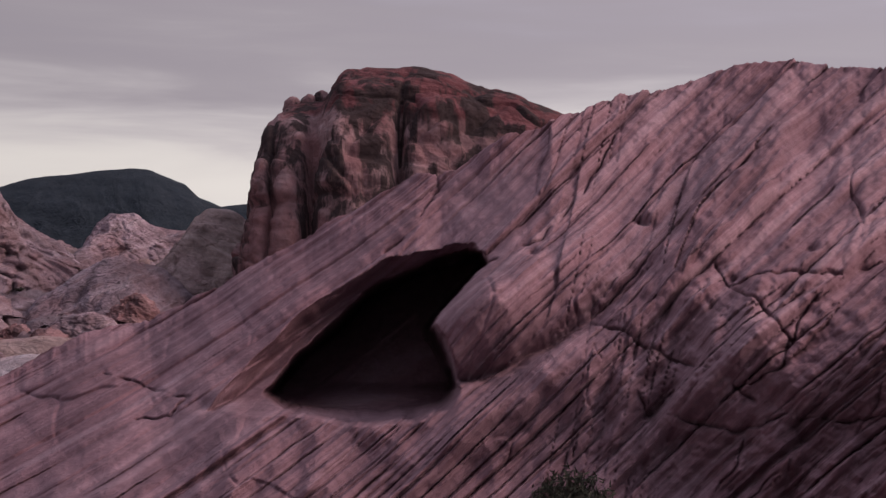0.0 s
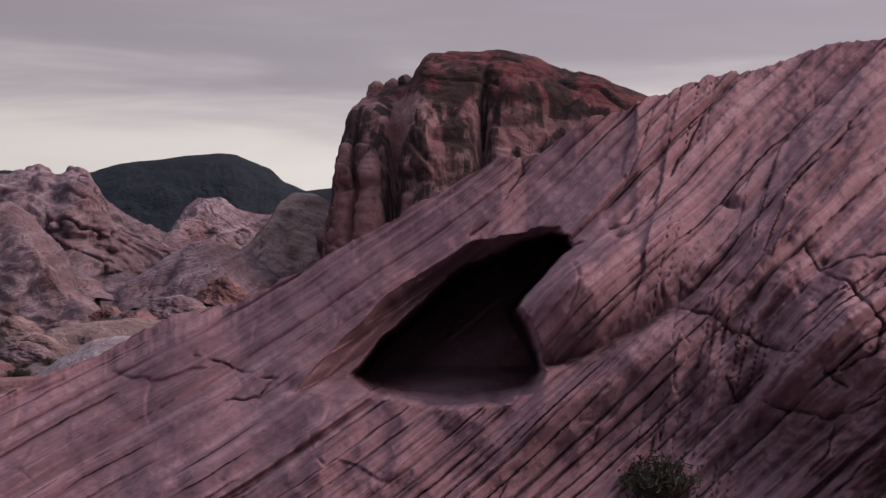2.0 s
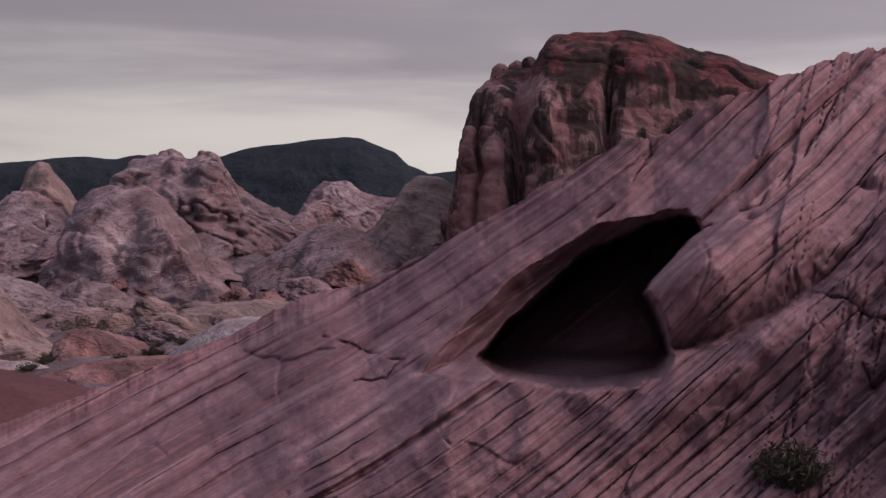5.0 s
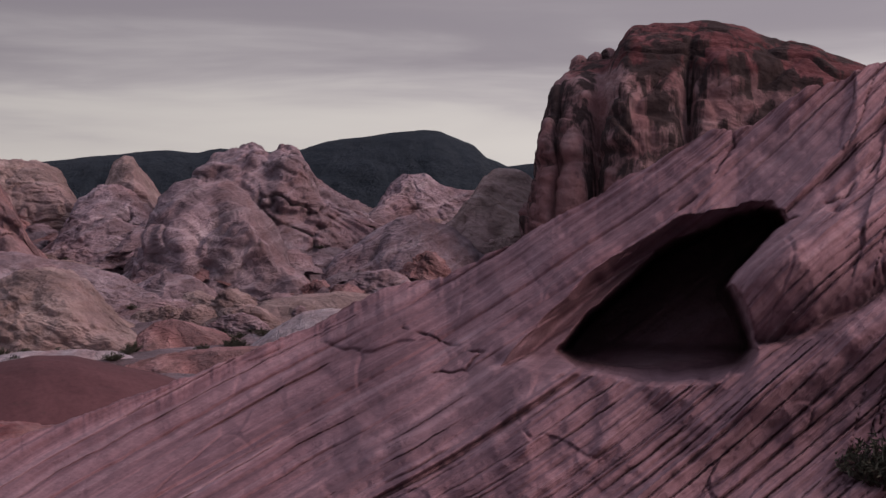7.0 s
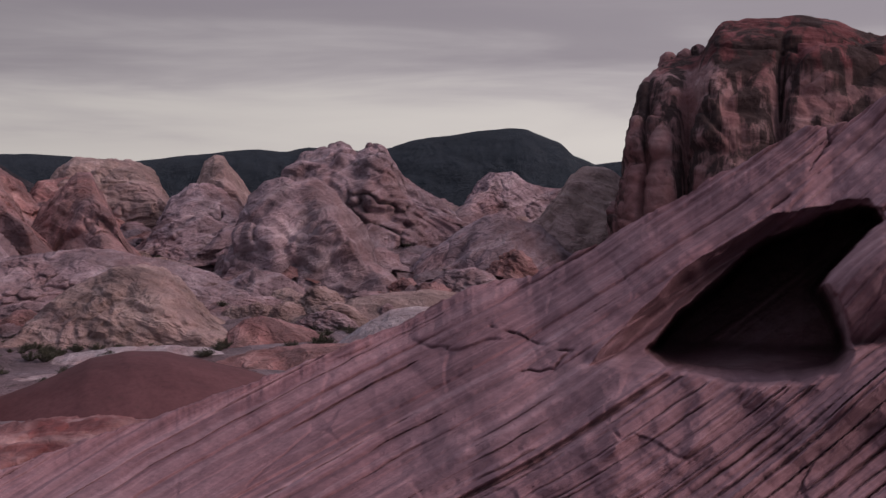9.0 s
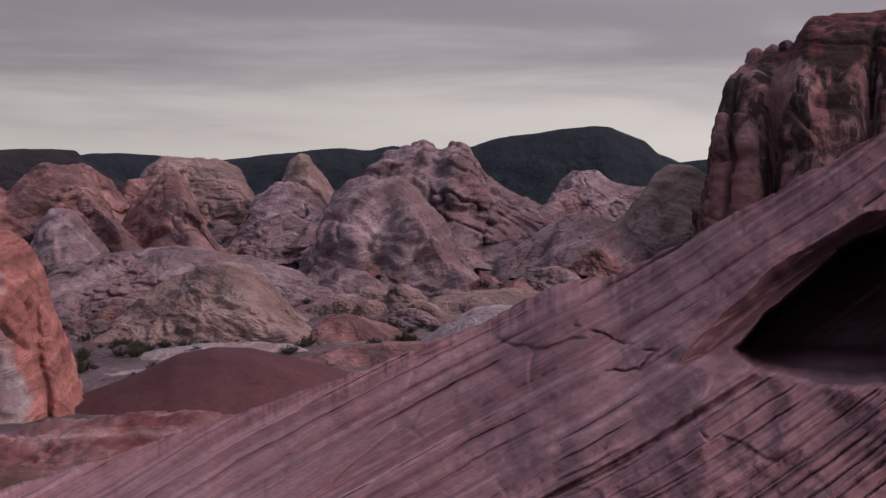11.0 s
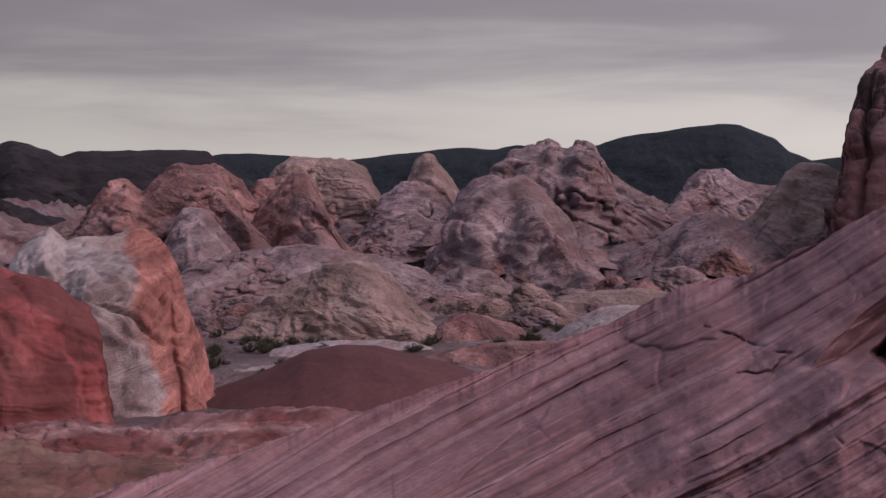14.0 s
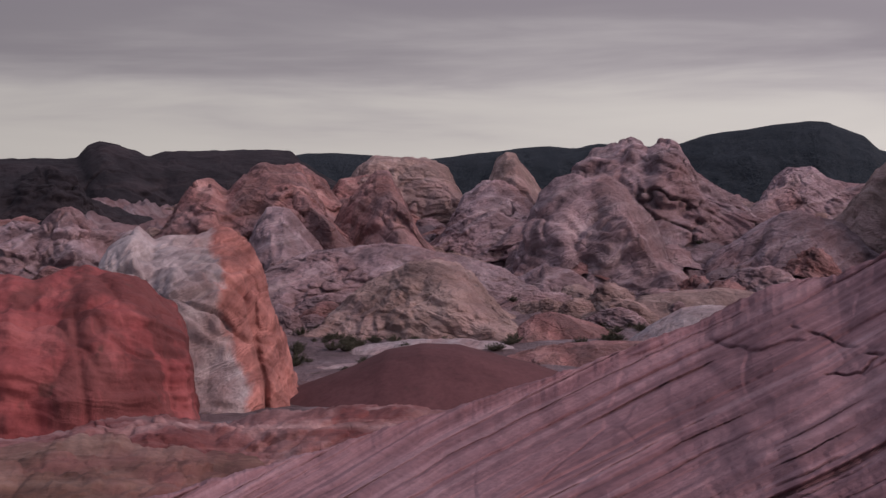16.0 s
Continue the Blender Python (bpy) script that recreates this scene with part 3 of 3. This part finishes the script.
    keep = 0.4 + 0.6 * (1 - up.ravel() ** 4)
    p = p + n * (d * keep)[:, None]
    p[:, 1] -= fl * (1 - up.ravel() ** 6) * np.where(PH.ravel() < math.pi / 2, 1, 0.3)
    p[:, 2] -= base
    me = grid_mesh(name, p, len(phi), ns)
    me.materials.append(mat)
    ob = new(name, me)
    ob.matrix_world = pose(dist * math.sin(a0), dist * math.cos(a0), base, 0, 0, -az0)
    return tagged(ob, label, category)


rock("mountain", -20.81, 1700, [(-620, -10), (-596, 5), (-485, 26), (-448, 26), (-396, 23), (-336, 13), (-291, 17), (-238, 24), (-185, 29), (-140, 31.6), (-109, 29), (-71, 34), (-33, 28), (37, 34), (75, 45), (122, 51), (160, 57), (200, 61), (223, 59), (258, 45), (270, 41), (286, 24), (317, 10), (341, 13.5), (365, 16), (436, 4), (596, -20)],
     M_FAR, "dark mountain ridge far behind the hills, haze-tinted blue-grey", "mountain", thick=1.3, steep=1.0, rough=0.3, flute=1.2, ns=420, nv=70, base=-75, seed=2, flare=0, blocks=0.2)
rock("mesa", -49.13, 420, [(-130, -17), (-86, 2.3), (-39.7, 4.5), (3.5, 5.0), (16.6, 5.1), (19.3, 8.4), (22.9, 10.6), (28.2, 9.3), (37.2, 6.5), (39.3, 5.4), (44.5, 7.2), (65, 7.3), (83.3, 7.4), (88, 3.8), (104, -5), (116, -15)],
     M_DARK, "dark flat-topped mesa with rubble slopes", "mesa", thick=2.2, steep=0.9, rough=0.7, flute=1.2, ns=420, nv=130, seed=3, base=-22, flare=0)
butte = rock("butte", 1.1, 165, [(-28.8, -16), (-28.8, -7.1), (-28.6, -3.3), (-28.1, 2.8), (-27.1, 8.1), (-25.6, 12.6), (-24, 14.7), (-21.9, 15.2), (-18.7, 15.3), (-17.7, 17.4), (-16.3, 19.3), (-9.9, 19.5), (-6.2, 19.7), (-2.5, 19.0), (2.7, 16.7), (7, 15.6), (10.7, 14.2), (13, 13.3), (17.9, 10.9), (23.7, 5.8), (29.5, -5.8)],
     M_BUTTE, "big domed sandstone butte streaked with dark varnish", "butte", thick=0.6, steep=0.42, rough=0.30, flute=0.3, blocks=1.3, flare=0.0, columns=0.15, detail=2.5, spurs=((-8, -8.5, 0.6, -0.3), (-24, -24, 0.6, -0.2), (-19.5, -19, 0.7, -0.25), (-15, -13, 3, 0.12)), ns=320, nv=220, seed=4)
for kx, ky, kz, ks in ((-23.2, -0.4, 15.0, 1.1), (-21.0, -0.3, 15.5, 1.0), (-19.4, 0.0, 15.6, 1.2)):
    knob = rock("knob", 0, 0, [(-1, -0.5), (-0.95, 0.3), (-0.6, 0.9), (0.1, 1.1), (0.7, 0.8), (1, 0.2), (1, -0.5)], M_BUTTE, "", " ", thick=0.6, steep=0.6, seed=80 + int(ks * 100), ns=50, nv=40, base=-0.7, flare=0, blocks=0.6)
    del knob["category"]
    knob.parent = butte
    knob.matrix_basis = pose(kx, ky, kz - 1.15 - butte.location.z, 0, 0, kx * 40) @ Matrix.Diagonal((ks, ks, ks, 1))
rock("sandstone_hill", -8.76, 175, [(-18, -15.6), (-14.8, -10.7), (-12.4, -6.7), (-9.6, -3.1), (-7.7, -0.4), (-5.7, 0.7), (-3, 0.6), (0.2, -1.2), (4.9, -3.5), (11.8, -7.4), (18, -12.8)],
     M_TAN, "smooth tan sandstone saddle at the foot of the butte", thick=1.0, seed=5, rough=0.7)
rock("sandstone_hill", -12.89, 215, [(-12.9, -9.2), (-11, -4.3), (-9.5, -1.2), (-7.5, 0), (-4.1, 0), (-1.7, -1.9), (1.3, -3.4), (5.1, -2.9), (9, -5.3), (12.9, -10.2)],
     M_GREY, "grey pink nubbin of cracked sandstone", seed=6, blocks=1.3)
rock("sandstone_hill", -18.42, 190, [(-8.2, -14.2), (-6.5, -10.3), (-3.9, -6.2), (-1.7, -6.4), (0.9, -8.1), (4.8, -9.9), (8.2, -14.2)],
     M_FIN, "small dark rust sandstone mound", seed=7, ns=140, nv=100)
rock("sandstone_hill", -14.78, 160, [(-13.5, -16.4), (-11.3, -13.5), (-9.1, -10.5), (-5.4, -8), (-1.8, -6), (1.1, -5.6), (5.1, -6.9), (9.1, -9.8), (13.5, -14.2)],
     M_GREY, "mauve grey sandstone whaleback", seed=8, rough=0.7, thick=1.2, strata=(-0.6, 0.1, 1))
rock("sandstone_hill", -19.96, 195, [(-18.2, -10), (-15.5, -2.1), (-14.1, 0.5), (-12.4, 2.5), (-8.8, 3.5), (-5.9, 4.4), (-3.8, 3.5), (-1.8, 4.9), (0.4, 3.9), (1.9, 1.8), (3.2, -0.4), (6.2, -2.6), (10.2, -5.3), (14.6, -8.4), (18.2, -11.1)],
     M_GREY, "knobby grey pink sandstone hill with round caps", seed=9, rough=1.1, blocks=1.5, spurs=((-6, -2, 1.6, 0.3), (2, 9, 2.0, 0.5)))
rock("sandstone_hill", -23.62, 150, [(-10.5, -17.1), (-9.5, -13.1), (-8.4, -7.7), (-6.3, -2.9), (-4.3, -1.1), (-2.3, -0.8), (-0.3, -1.3), (1.7, -1.1), (3.8, -2.3), (6.1, -5.4), (7.8, -7.8), (9.3, -11.2), (10, -16.1), (10.5, -18.8)],
     M_GREY, "broad mauve sandstone cone with a lit rust shoulder", seed=10, thick=0.65, spurs=((2.0, 8.5, 2.0, 0.7),))
rock("sandstone_hill", -27.09, 230, [(-6.4, -5.5), (-4.9, -1.4), (-3.6, 2.2), (-1.8, 3.3), (-0.2, 3.1), (1.2, 0.7), (3.2, -1.9), (5, -4.7), (6.4, -8.7)],
     M_TAN, "pointed tan sandstone spire", seed=11, steep=0.9, spurs=((0.3, 4.2, 1.2, 0.9),), ns=150, nv=110)
rock("sandstone_hill", -28.07, 200, [(-9.7, -13.6), (-7.5, -8.3), (-5.2, -3.9), (-2.6, -2.1), (-0.4, -1.7), (2.7, -2.6), (6.2, -5.7), (9.7, -11.2)],
     M_GREY, "purple grey layered sandstone ridge", seed=12, blocks=1.4)
rock("sandstone_hill", -33.74, 170, [(-7.9, -11.9), (-6, -8.3), (-3.9, -4.6), (-1.3, -1.7), (0.5, -0.2), (2.1, -0.1), (3.6, -2.5), (4.7, -5.5), (6.1, -8.5), (7.9, -10.4)],
     M_FIN, "rust sandstone fin with a lit sharp edge", seed=13, spurs=((2.2, 6.8, 1.3, 0.9),))
rock("sandstone_hill", -32.37, 240, [(-12.7, -7.6), (-8.6, 0.7), (-5.5, 3), (-0.5, 2.8), (4.6, 2.4), (7.9, 0.7), (10.7, -3.6), (12.7, -10)],
     M_TAN, "banded pale sandstone hill", seed=14, spurs=((4.8, 9.0, 2.5, 0.8),))
rock("sandstone_hill", -33.32, 230, [(-24, -14), (-12.1, -6.3), (-9.3, -3.9), (-7.7, -1.7), (-3.5, -0.9), (-0.6, -0.5), (1.7, -0.9), (4, -4.9), (6.3, -9.2), (8.4, -13.4)],
     M_FIN, "rust red sandstone shelf", seed=21)
rock("sandstone_hill", -39.62, 170, [(-12.1, -13.1), (-9.8, -7.1), (-8.2, -3.3), (-6.3, -1.4), (-4, -1.2), (-2.2, -2.6), (0.1, -0.4), (3.1, 0.8), (7.7, 0.7), (9.2, -2.8), (11, -7.4), (12.1, -12.9)],
     M_FIN, "rugged rust and grey sandstone cliff", seed=15, spurs=((5.5, 8.5, 1.4, 0.5), (-4, -2, 1.0, 0.4)), blocks=1.3)
rock("sandstone_hill", -37.61, 150, [(-5.4, -11.8), (-4, -6.4), (-2.6, -4.1), (-0.6, -3.9), (2.1, -6.5), (4.4, -9.9), (5.4, -12)],
     M_GREY, "ribbed grey sandstone buttress", seed=16, spurs=((-2, -1, 0.5, 0.25), (0.5, 2.5, 0.5, 0.3)), flute=1.6, ns=150, nv=110)
rock("sandstone_hill", -32.92, 135, [(-15.4, -13.2), (-12.9, -10.1), (-9.2, -8.9), (-4.3, -8.4), (-0.6, -7.8), (3.1, -8.5), (8, -9.4), (12.9, -11.1), (15.4, -13.6)],
     M_GREY, "low grey slickrock bench with cracks", seed=17, thick=1.8, steep=1.1, rough=0.9, blocks=1.4)
rock("sandstone_hill", -32.12, 112, [(-8.5, -15.2), (-7.1, -12.8), (-4.7, -10.9), (-2.3, -9.5), (0.1, -8.2), (2.5, -7.9), (4.4, -8.4), (5.9, -9.7), (7.8, -12.3), (8.5, -15.1)],
     M_TAN, "tan sandstone mound with grooved flank", seed=18, spurs=((2.6, 5.6, 1.6, 0.6),), thick=1.0, steep=1.0)
rock("sandstone_mound", -24.81, 105, [(-5.2, -14.8), (-4.3, -13.4), (-2.8, -12.3), (-1.4, -12), (0.5, -12.5), (2.8, -13.3), (5.2, -14.6)],
     M_FIN, "low rose mound with pale swirls", "rock mound", seed=19, thick=1.3, steep=1.1, rough=0.5, ns=140, nv=100)
rock("sandstone_mound", -18.69, 120, [(-9.6, -16.7), (-8, -13.9), (-5.8, -12.3), (-2.5, -11.7), (1.9, -11.5), (5.8, -12), (9.6, -14)],
     M_TAN, "smooth tan sand-covered mound", "rock mound", seed=20, thick=1.6, steep=1.1, rough=0.4, ns=140, nv=90)
rock("sandstone_mound", -19.21, 95, [(-6.3, -14.8), (-4.6, -13), (-2.8, -11.7), (-0.7, -10.6), (1.5, -10.3), (3.7, -10.5), (6.3, -11.5)],
     M_PALE, "pale lilac slickrock hump", "rock mound", seed=22, thick=1.3, steep=1.1, rough=0.35, ns=140, nv=90)
rock("boulder", -42.43, 75, [(-6.4, -13.6), (-5.6, -8.3), (-5, -5.7), (-3.9, -4.1), (-2.7, -2.9), (-1.8, -3.8), (-0.6, -3.4), (1, -3.6), (2.2, -3.2), (3, -3.5), (4, -4.6), (4.8, -6.3), (5.4, -8.7), (6.1, -10.8), (6.3, -12.2), (6.4, -14.3)],
     M_CROWN, "huge pale boulder with rust red crown", "boulder", seed=23, thick=0.75, steep=0.75, rough=0.7, flare=0.15, blocks=1.3, flute=0.3, lean=0.12, spurs=((2.4, 0.6, 2.6, 0.45), (3.5, 3.9, 0.35, -0.22), (-2.0, -3.6, 0.35, -0.2), (-0.4, -2.6, 0.3, -0.14)), ns=240, nv=180)
rock("boulder", -47.69, 49, [(-4.7, -10.2), (-3.8, -6.1), (-3, -4.4), (-1.8, -3.9), (-1, -4.1), (-0.2, -3.8), (0.9, -3.5), (1.9, -3.8), (2.8, -4), (3.5, -4.8), (4.1, -5.2), (4.4, -6), (4.6, -7.4), (4.7, -8.7), (4.7, -10.3)],
     M_RED, "deep red rounded boulder with dark streaks", "boulder", seed=24, blocks=0.7, flute=0.15, flare=0.1, spurs=((0.2, 0.9, 0.15, -0.06), (3.4, 3.6, 0.2, -0.06)), thick=0.8, steep=0.6, rough=0.6, ns=220, nv=180)
rock("sand_dune", -31.9, 72, [(-12.2, -14.3), (-9.4, -13.5), (-6.4, -12.6), (-3.6, -11.5), (-1.7, -10.6), (0.4, -10.25), (2.6, -10.35), (5.0, -11.0), (6.9, -11.5), (9.6, -12.5), (11.6, -13.6)],
     M_SAND, "smooth mound of dark red sand", "sand mound", seed=25, thick=2.4, steep=1.3, rough=0.12, flute=0.1, blocks=0, detail=0.2, ns=160, nv=90)
rock("rock_ledge", -41.39, 37, [(-9.7, -8.54), (-7.4, -8.04), (-5.9, -7.84), (-4.3, -7.74), (-3.5, -7.54), (-1.9, -7.44), (-0.6, -7.54), (0.5, -7.64), (2.2, -7.34), (4.2, -7.34), (6, -7.34), (7.1, -7.64), (8.4, -8.34), (9.7, -9.14)],
     M_LEDGE, "low rose red ledge of weathered sandstone", "rock ledge", seed=26, thick=2.0, steep=1.0, rough=1.4, blocks=1.2, detail=2.2, flare=0.3, strata=(0.05, 0.1, 1), ns=280, nv=150)
rock("rock_ledge", -47.09, 30, [(-9.5, -8.9), (-6.5, -7.9), (-4.2, -7.2), (-2.7, -6.9), (-1.7, -6.9), (-0.5, -6.9), (0.8, -7), (2.1, -7.2), (3.7, -7.5), (4.8, -7.9), (5.6, -8.2), (6.5, -8.7)],
     M_OCHRE, "ochre sandstone ledge in low weathered shelves", "rock ledge", seed=27, thick=3.0, steep=0.9, rough=1.4, blocks=1.2, detail=2.2, flare=0.3, strata=(0.05, 0.1, 1), ns=260, nv=150)
rock("sandstone_hill", -25.04, 135, [(-9.7, -18.4), (-8.2, -15.4), (-5.5, -12.4), (-1.8, -10.6), (1.2, -11.2), (4.8, -13.7), (7.3, -16.3), (9.7, -18.8)],
     M_GREY, "jointed grey slickrock apron", seed=60, thick=1.4, steep=1.2, blocks=1.5)
rock("sandstone_hill", -28.2, 185, [(-10.2, -14.2), (-7.6, -9.7), (-3.7, -6.7), (0.4, -6.1), (5.3, -7.8), (7.7, -9.9), (10.2, -13.7)],
     M_GREY, "purple grey layered apron below the ridge", seed=61, blocks=1.4)
rock("sandstone_hill", -18.69, 165, [(-9.4, -19.1), (-7.2, -14.6), (-4.9, -11.7), (-1.9, -10.5), (1.1, -11.2), (5.7, -14.6), (9.4, -19.2)],
     M_GREY, "mauve slickrock slope between the hills", seed=62, thick=1.3, steep=1.2, blocks=1.2)
rock("sandstone_hill", -48.21, 160, [(-18.2, -12.7), (-11.9, -8.8), (-8.0, -6.9), (-4.1, -5.7), (-0.8, -6.7), (1.9, -4.4), (2.7, -4.2), (4.5, -6.1), (9.9, -8.0), (14.8, -10.6), (18.2, -14.0)],
     M_GREY, "grey rubble ridge with small pinnacles", seed=63, rough=1.2, blocks=1.8)
rock("sandstone_hill", -48.34, 230, [(-29.9, -13.2), (-16.4, -8.8), (-8.9, -3.5), (-3.2, -0.3), (1.5, 1.0), (5.3, -0.4), (7.2, -4.2), (11.0, -6.5), (17.9, -8.0), (24.8, -11.7), (29.9, -15.0)],
     M_DARK, "dark brown broken cliff below the mesa", seed=64, rough=1.1, blocks=1.6)
rock("sandstone_hill", -35.57, 140, [(-7.0, -16.2), (-5.0, -13.0), (-1.9, -11.8), (1.9, -12.5), (4.5, -15.1), (7.0, -18.4)],
     M_GREY, "pitted grey slickrock hump", seed=65, blocks=1.6, thick=1.2)
rock("sandstone_hill", -37.33, 225, [(-12.2, -10.6), (-5.9, -2.2), (-1.3, 1.1), (2.3, 0.7), (5.0, -0.8), (7.7, -4.2), (12.2, -9.1)],
     M_FIN, "rust and grey sandstone cliff", seed=66, blocks=1.2, spurs=((-2, 2, 1.8, 0.7),))
rock("sandstone_hill", -38.16, 190, [(-10.6, -15.3), (-4.6, -9.0), (-0.0, -5.1), (3.9, -1.9), (6.1, -3.1), (8.4, -7.6), (10.6, -11.8)],
     M_FIN, "rust sandstone shoulder with lit edge", seed=67, blocks=1.0, spurs=((1.5, 6, 1.6, 0.9),))
rock("sandstone_shelf", -36.39, 87, [(-8.2, -15.6), (-5.8, -14.7), (-2.8, -14.2), (-0.4, -13.8), (2.4, -13.6), (4.8, -13.9), (7.2, -14.8)],
     M_PALE, "flat pale slickrock pavement beside the red sand", "rock shelf", seed=90, thick=2.2, steep=1.2, rough=0.5, blocks=1.6, flare=0.3, ns=160, nv=90)
rock("sandstone_shelf", -31.02, 97, [(-10.9, -15.6), (-8.2, -14.4), (-5.1, -13.7), (-2.0, -13.4), (1.6, -13.3), (5.1, -13.6), (8.2, -14.6), (10.9, -15.6)],
     M_PALE, "low pale banded slickrock shelf", "rock shelf", seed=91, thick=2.2, steep=1.2, rough=0.5, blocks=1.6, flare=0.3, ns=160, nv=90)
rock("sandstone_shelf", -24.14, 92, [(-7.7, -14.9), (-5.6, -13.9), (-2.8, -13.2), (1.0, -12.8), (4.3, -12.8), (7.7, -13.5)],
     M_FIN, "low rose slickrock shelf", "rock shelf", seed=92, thick=2.2, steep=1.2, rough=0.5, blocks=1.6, flare=0.3, ns=160, nv=90)

# outcrops and rubble on the slopes between the hills
OUT_CRESTS = ([(-3, -0.3), (-2.2, 1.6), (-1, 2.6), (0.4, 2.9), (1.6, 1.9), (2.6, 0.7), (3.2, -0.3)],
              [(-4, -0.3), (-3, 0.9), (-1.8, 1.4), (0, 1.9), (1.2, 1.7), (3, 1.0), (4.2, -0.3)],
              [(-2, -0.3), (-1.5, 1.8), (-0.5, 2.9), (0.3, 2.5), (1.2, 1.2), (2.2, -0.3)],
              [(-5, -0.3), (-4, 0.6), (-2, 1.3), (1, 1.1), (3, 1.5), (4.4, 0.8), (5.2, -0.3)])
OUT_LABELS = ("weathered sandstone outcrop with rounded blocks", "low sandstone hump with cracks", "small upright sandstone knob", "long low sandstone shelf")


def build_outcrops():
    protos = []
    for k, (crest, label) in enumerate(zip(OUT_CRESTS, OUT_LABELS)):
        for mat in (M_GREY, M_FIN, M_TAN):
            if mat is M_GREY:
                ob = rock("outcrop", 0, 0, crest, mat, label, "outcrop", seed=40 + k, ns=90, nv=70, base=-1.2, thick=0.9, rough=1.2, blocks=1.4, flare=0.5)
            else:
                ob = new("outcrop", ob.data)
                tagged(ob, label, "outcrop")
                ob.material_slots[0].link = "OBJECT"
                ob.material_slots[0].material = mat
            protos.append(ob)
    rnd = random.Random(11)
    for k in range(260):
        az, r = rnd.uniform(-54, -8), 110 * (2.2 ** rnd.random())
        src = protos[rnd.randrange(len(protos))] if k >= len(protos) else protos[k]
        ob = src if k < len(protos) else src.copy()
        if k >= len(protos):
            scene.collection.objects.link(ob)
        x, y = r * math.sin(radians(az)), r * math.cos(radians(az))
        s = rnd.uniform(0.25, 0.95) * (0.8 + r / 400)
        z = float(ground_z(np.array([x]), np.array([y]))[0])
        ob.matrix_world = pose(x, y, z - 0.2 * s, rnd.uniform(-6, 6), rnd.uniform(-10, 10), -az + rnd.uniform(-70, 70)) @ Matrix.Diagonal((s, s, s * rnd.uniform(0.5, 1.0), 1))
        ob["group"] = "outcrops on the slopes"


build_outcrops()


# ---- shrubs ----
def leaf_mat(name, col):
    m = bpy.data.materials.new(name)
    m.use_nodes = True
    add, link = nodes_of(m.node_tree)
    geo, rp, bs, out = add("ShaderNodeNewGeometry"), add("ShaderNodeValToRGB"), add("ShaderNodeBsdfPrincipled"), add("ShaderNodeOutputMaterial")
    ramp_set(rp, [(0.0, tuple(c * 0.5 for c in col)), (0.6, col), (1.0, tuple(c * 1.6 for c in col))])
    link(geo, "Random Per Island", rp, 0)
    bs.inputs["Roughness"].default_value = 0.8
    link(rp, 0, bs, "Base Color")
    link(bs, 0, out, 0)
    return m


M_TWIG = leaf_mat("grey_twigs", (0.07, 0.055, 0.045))
M_LEAF = leaf_mat("dusty_green_leaves", (0.055, 0.06, 0.042))


def blades(name, items, mat, parent):
    """Thin tapered blades (start, end, width) in one mesh, two crossed faces each."""
    co, faces = [], []
    for a, b, w in items:
        ax = (b - a).normalized()
        side = ax.orthogonal().normalized()
        for s in (side, ax.cross(side)):
            k = len(co)
            co += [a + s * w, a - s * w, (a + b) / 2 - s * w * 0.8, b, (a + b) / 2 + s * w * 0.8]
            faces.append((k, k + 1, k + 2, k + 3, k + 4))
    me = bpy.data.meshes.new(name)
    me.from_pydata([tuple(c) for c in co], [], faces)
    me.materials.append(mat)
    ob = new(name, me)
    ob.parent = parent
    return ob


def shrub(seed, stems, leaves, spread, height):
    rnd = random.Random(seed)
    root = new("shrub")
    tw, lf = [], []
    for k in range(stems):
        a, lean_ = rnd.uniform(0, 2 * math.pi), rnd.random() ** 0.7
        tip = Vector((math.cos(a) * spread * lean_, math.sin(a) * spread * lean_, height * rnd.uniform(0.55, 1.0) * (1 - 0.45 * lean_ ** 2)))
        base_ = Vector((math.cos(a), math.sin(a), -0.3)) * 0.06
        tw.append((base_, tip, 0.006 * height / 0.5))
        for j in range(leaves):
            t = rnd.uniform(0.35, 1.0)
            p = base_.lerp(tip, t)
            d = Vector((rnd.gauss(0, 1), rnd.gauss(0, 1), rnd.gauss(0.6, 0.8))).normalized()
            lf.append((p, p + d * rnd.uniform(0.05, 0.11) * height / 0.5, 0.010 * height / 0.5))
    tagged(blades("twig_mass", tw, M_TWIG, root), kind="stuff")
    tagged(blades("foliage", lf, M_LEAF, root), kind="stuff")
    return tagged(root, "dusty dark green desert shrub with thin stems", "shrub", "desert shrubs")


def build_shrubs():
    near = shrub(1, 240, 3, 0.40, 0.46)
    near.matrix_world = pose(1.2, 11.2, -2.72)
    near["label"] = "dark wiry shrub growing at the foot of the slab"
    protos = [shrub(s, 60, 9, 0.55, 0.6) for s in (5, 6, 7)]
    rnd = random.Random(3)
    for k in range(240):
        az, r = rnd.uniform(-51, -14), rnd.choice((rnd.uniform(62, 80), rnd.uniform(82, 104), rnd.uniform(98, 112), rnd.uniform(105, 200)))
        if r < 84 and -43 < az < -20:        # none on the open sand
            r = rnd.uniform(98, 112)
        x, y = r * math.sin(radians(az)), r * math.cos(radians(az))
        z = float(ground_z(np.array([x]), np.array([y]))[0])
        s = rnd.uniform(0.7, 1.9)
        m = pose(x, y, z - 0.03, 0, 0, rnd.uniform(0, 360))
        if k < 3:
            ob = protos[k]
            ob.matrix_world = m
        else:
            ob = copy_thing(protos[k % 3], m)
        ob.scale = (s, s, s * rnd.uniform(0.7, 1.0))


build_shrubs()
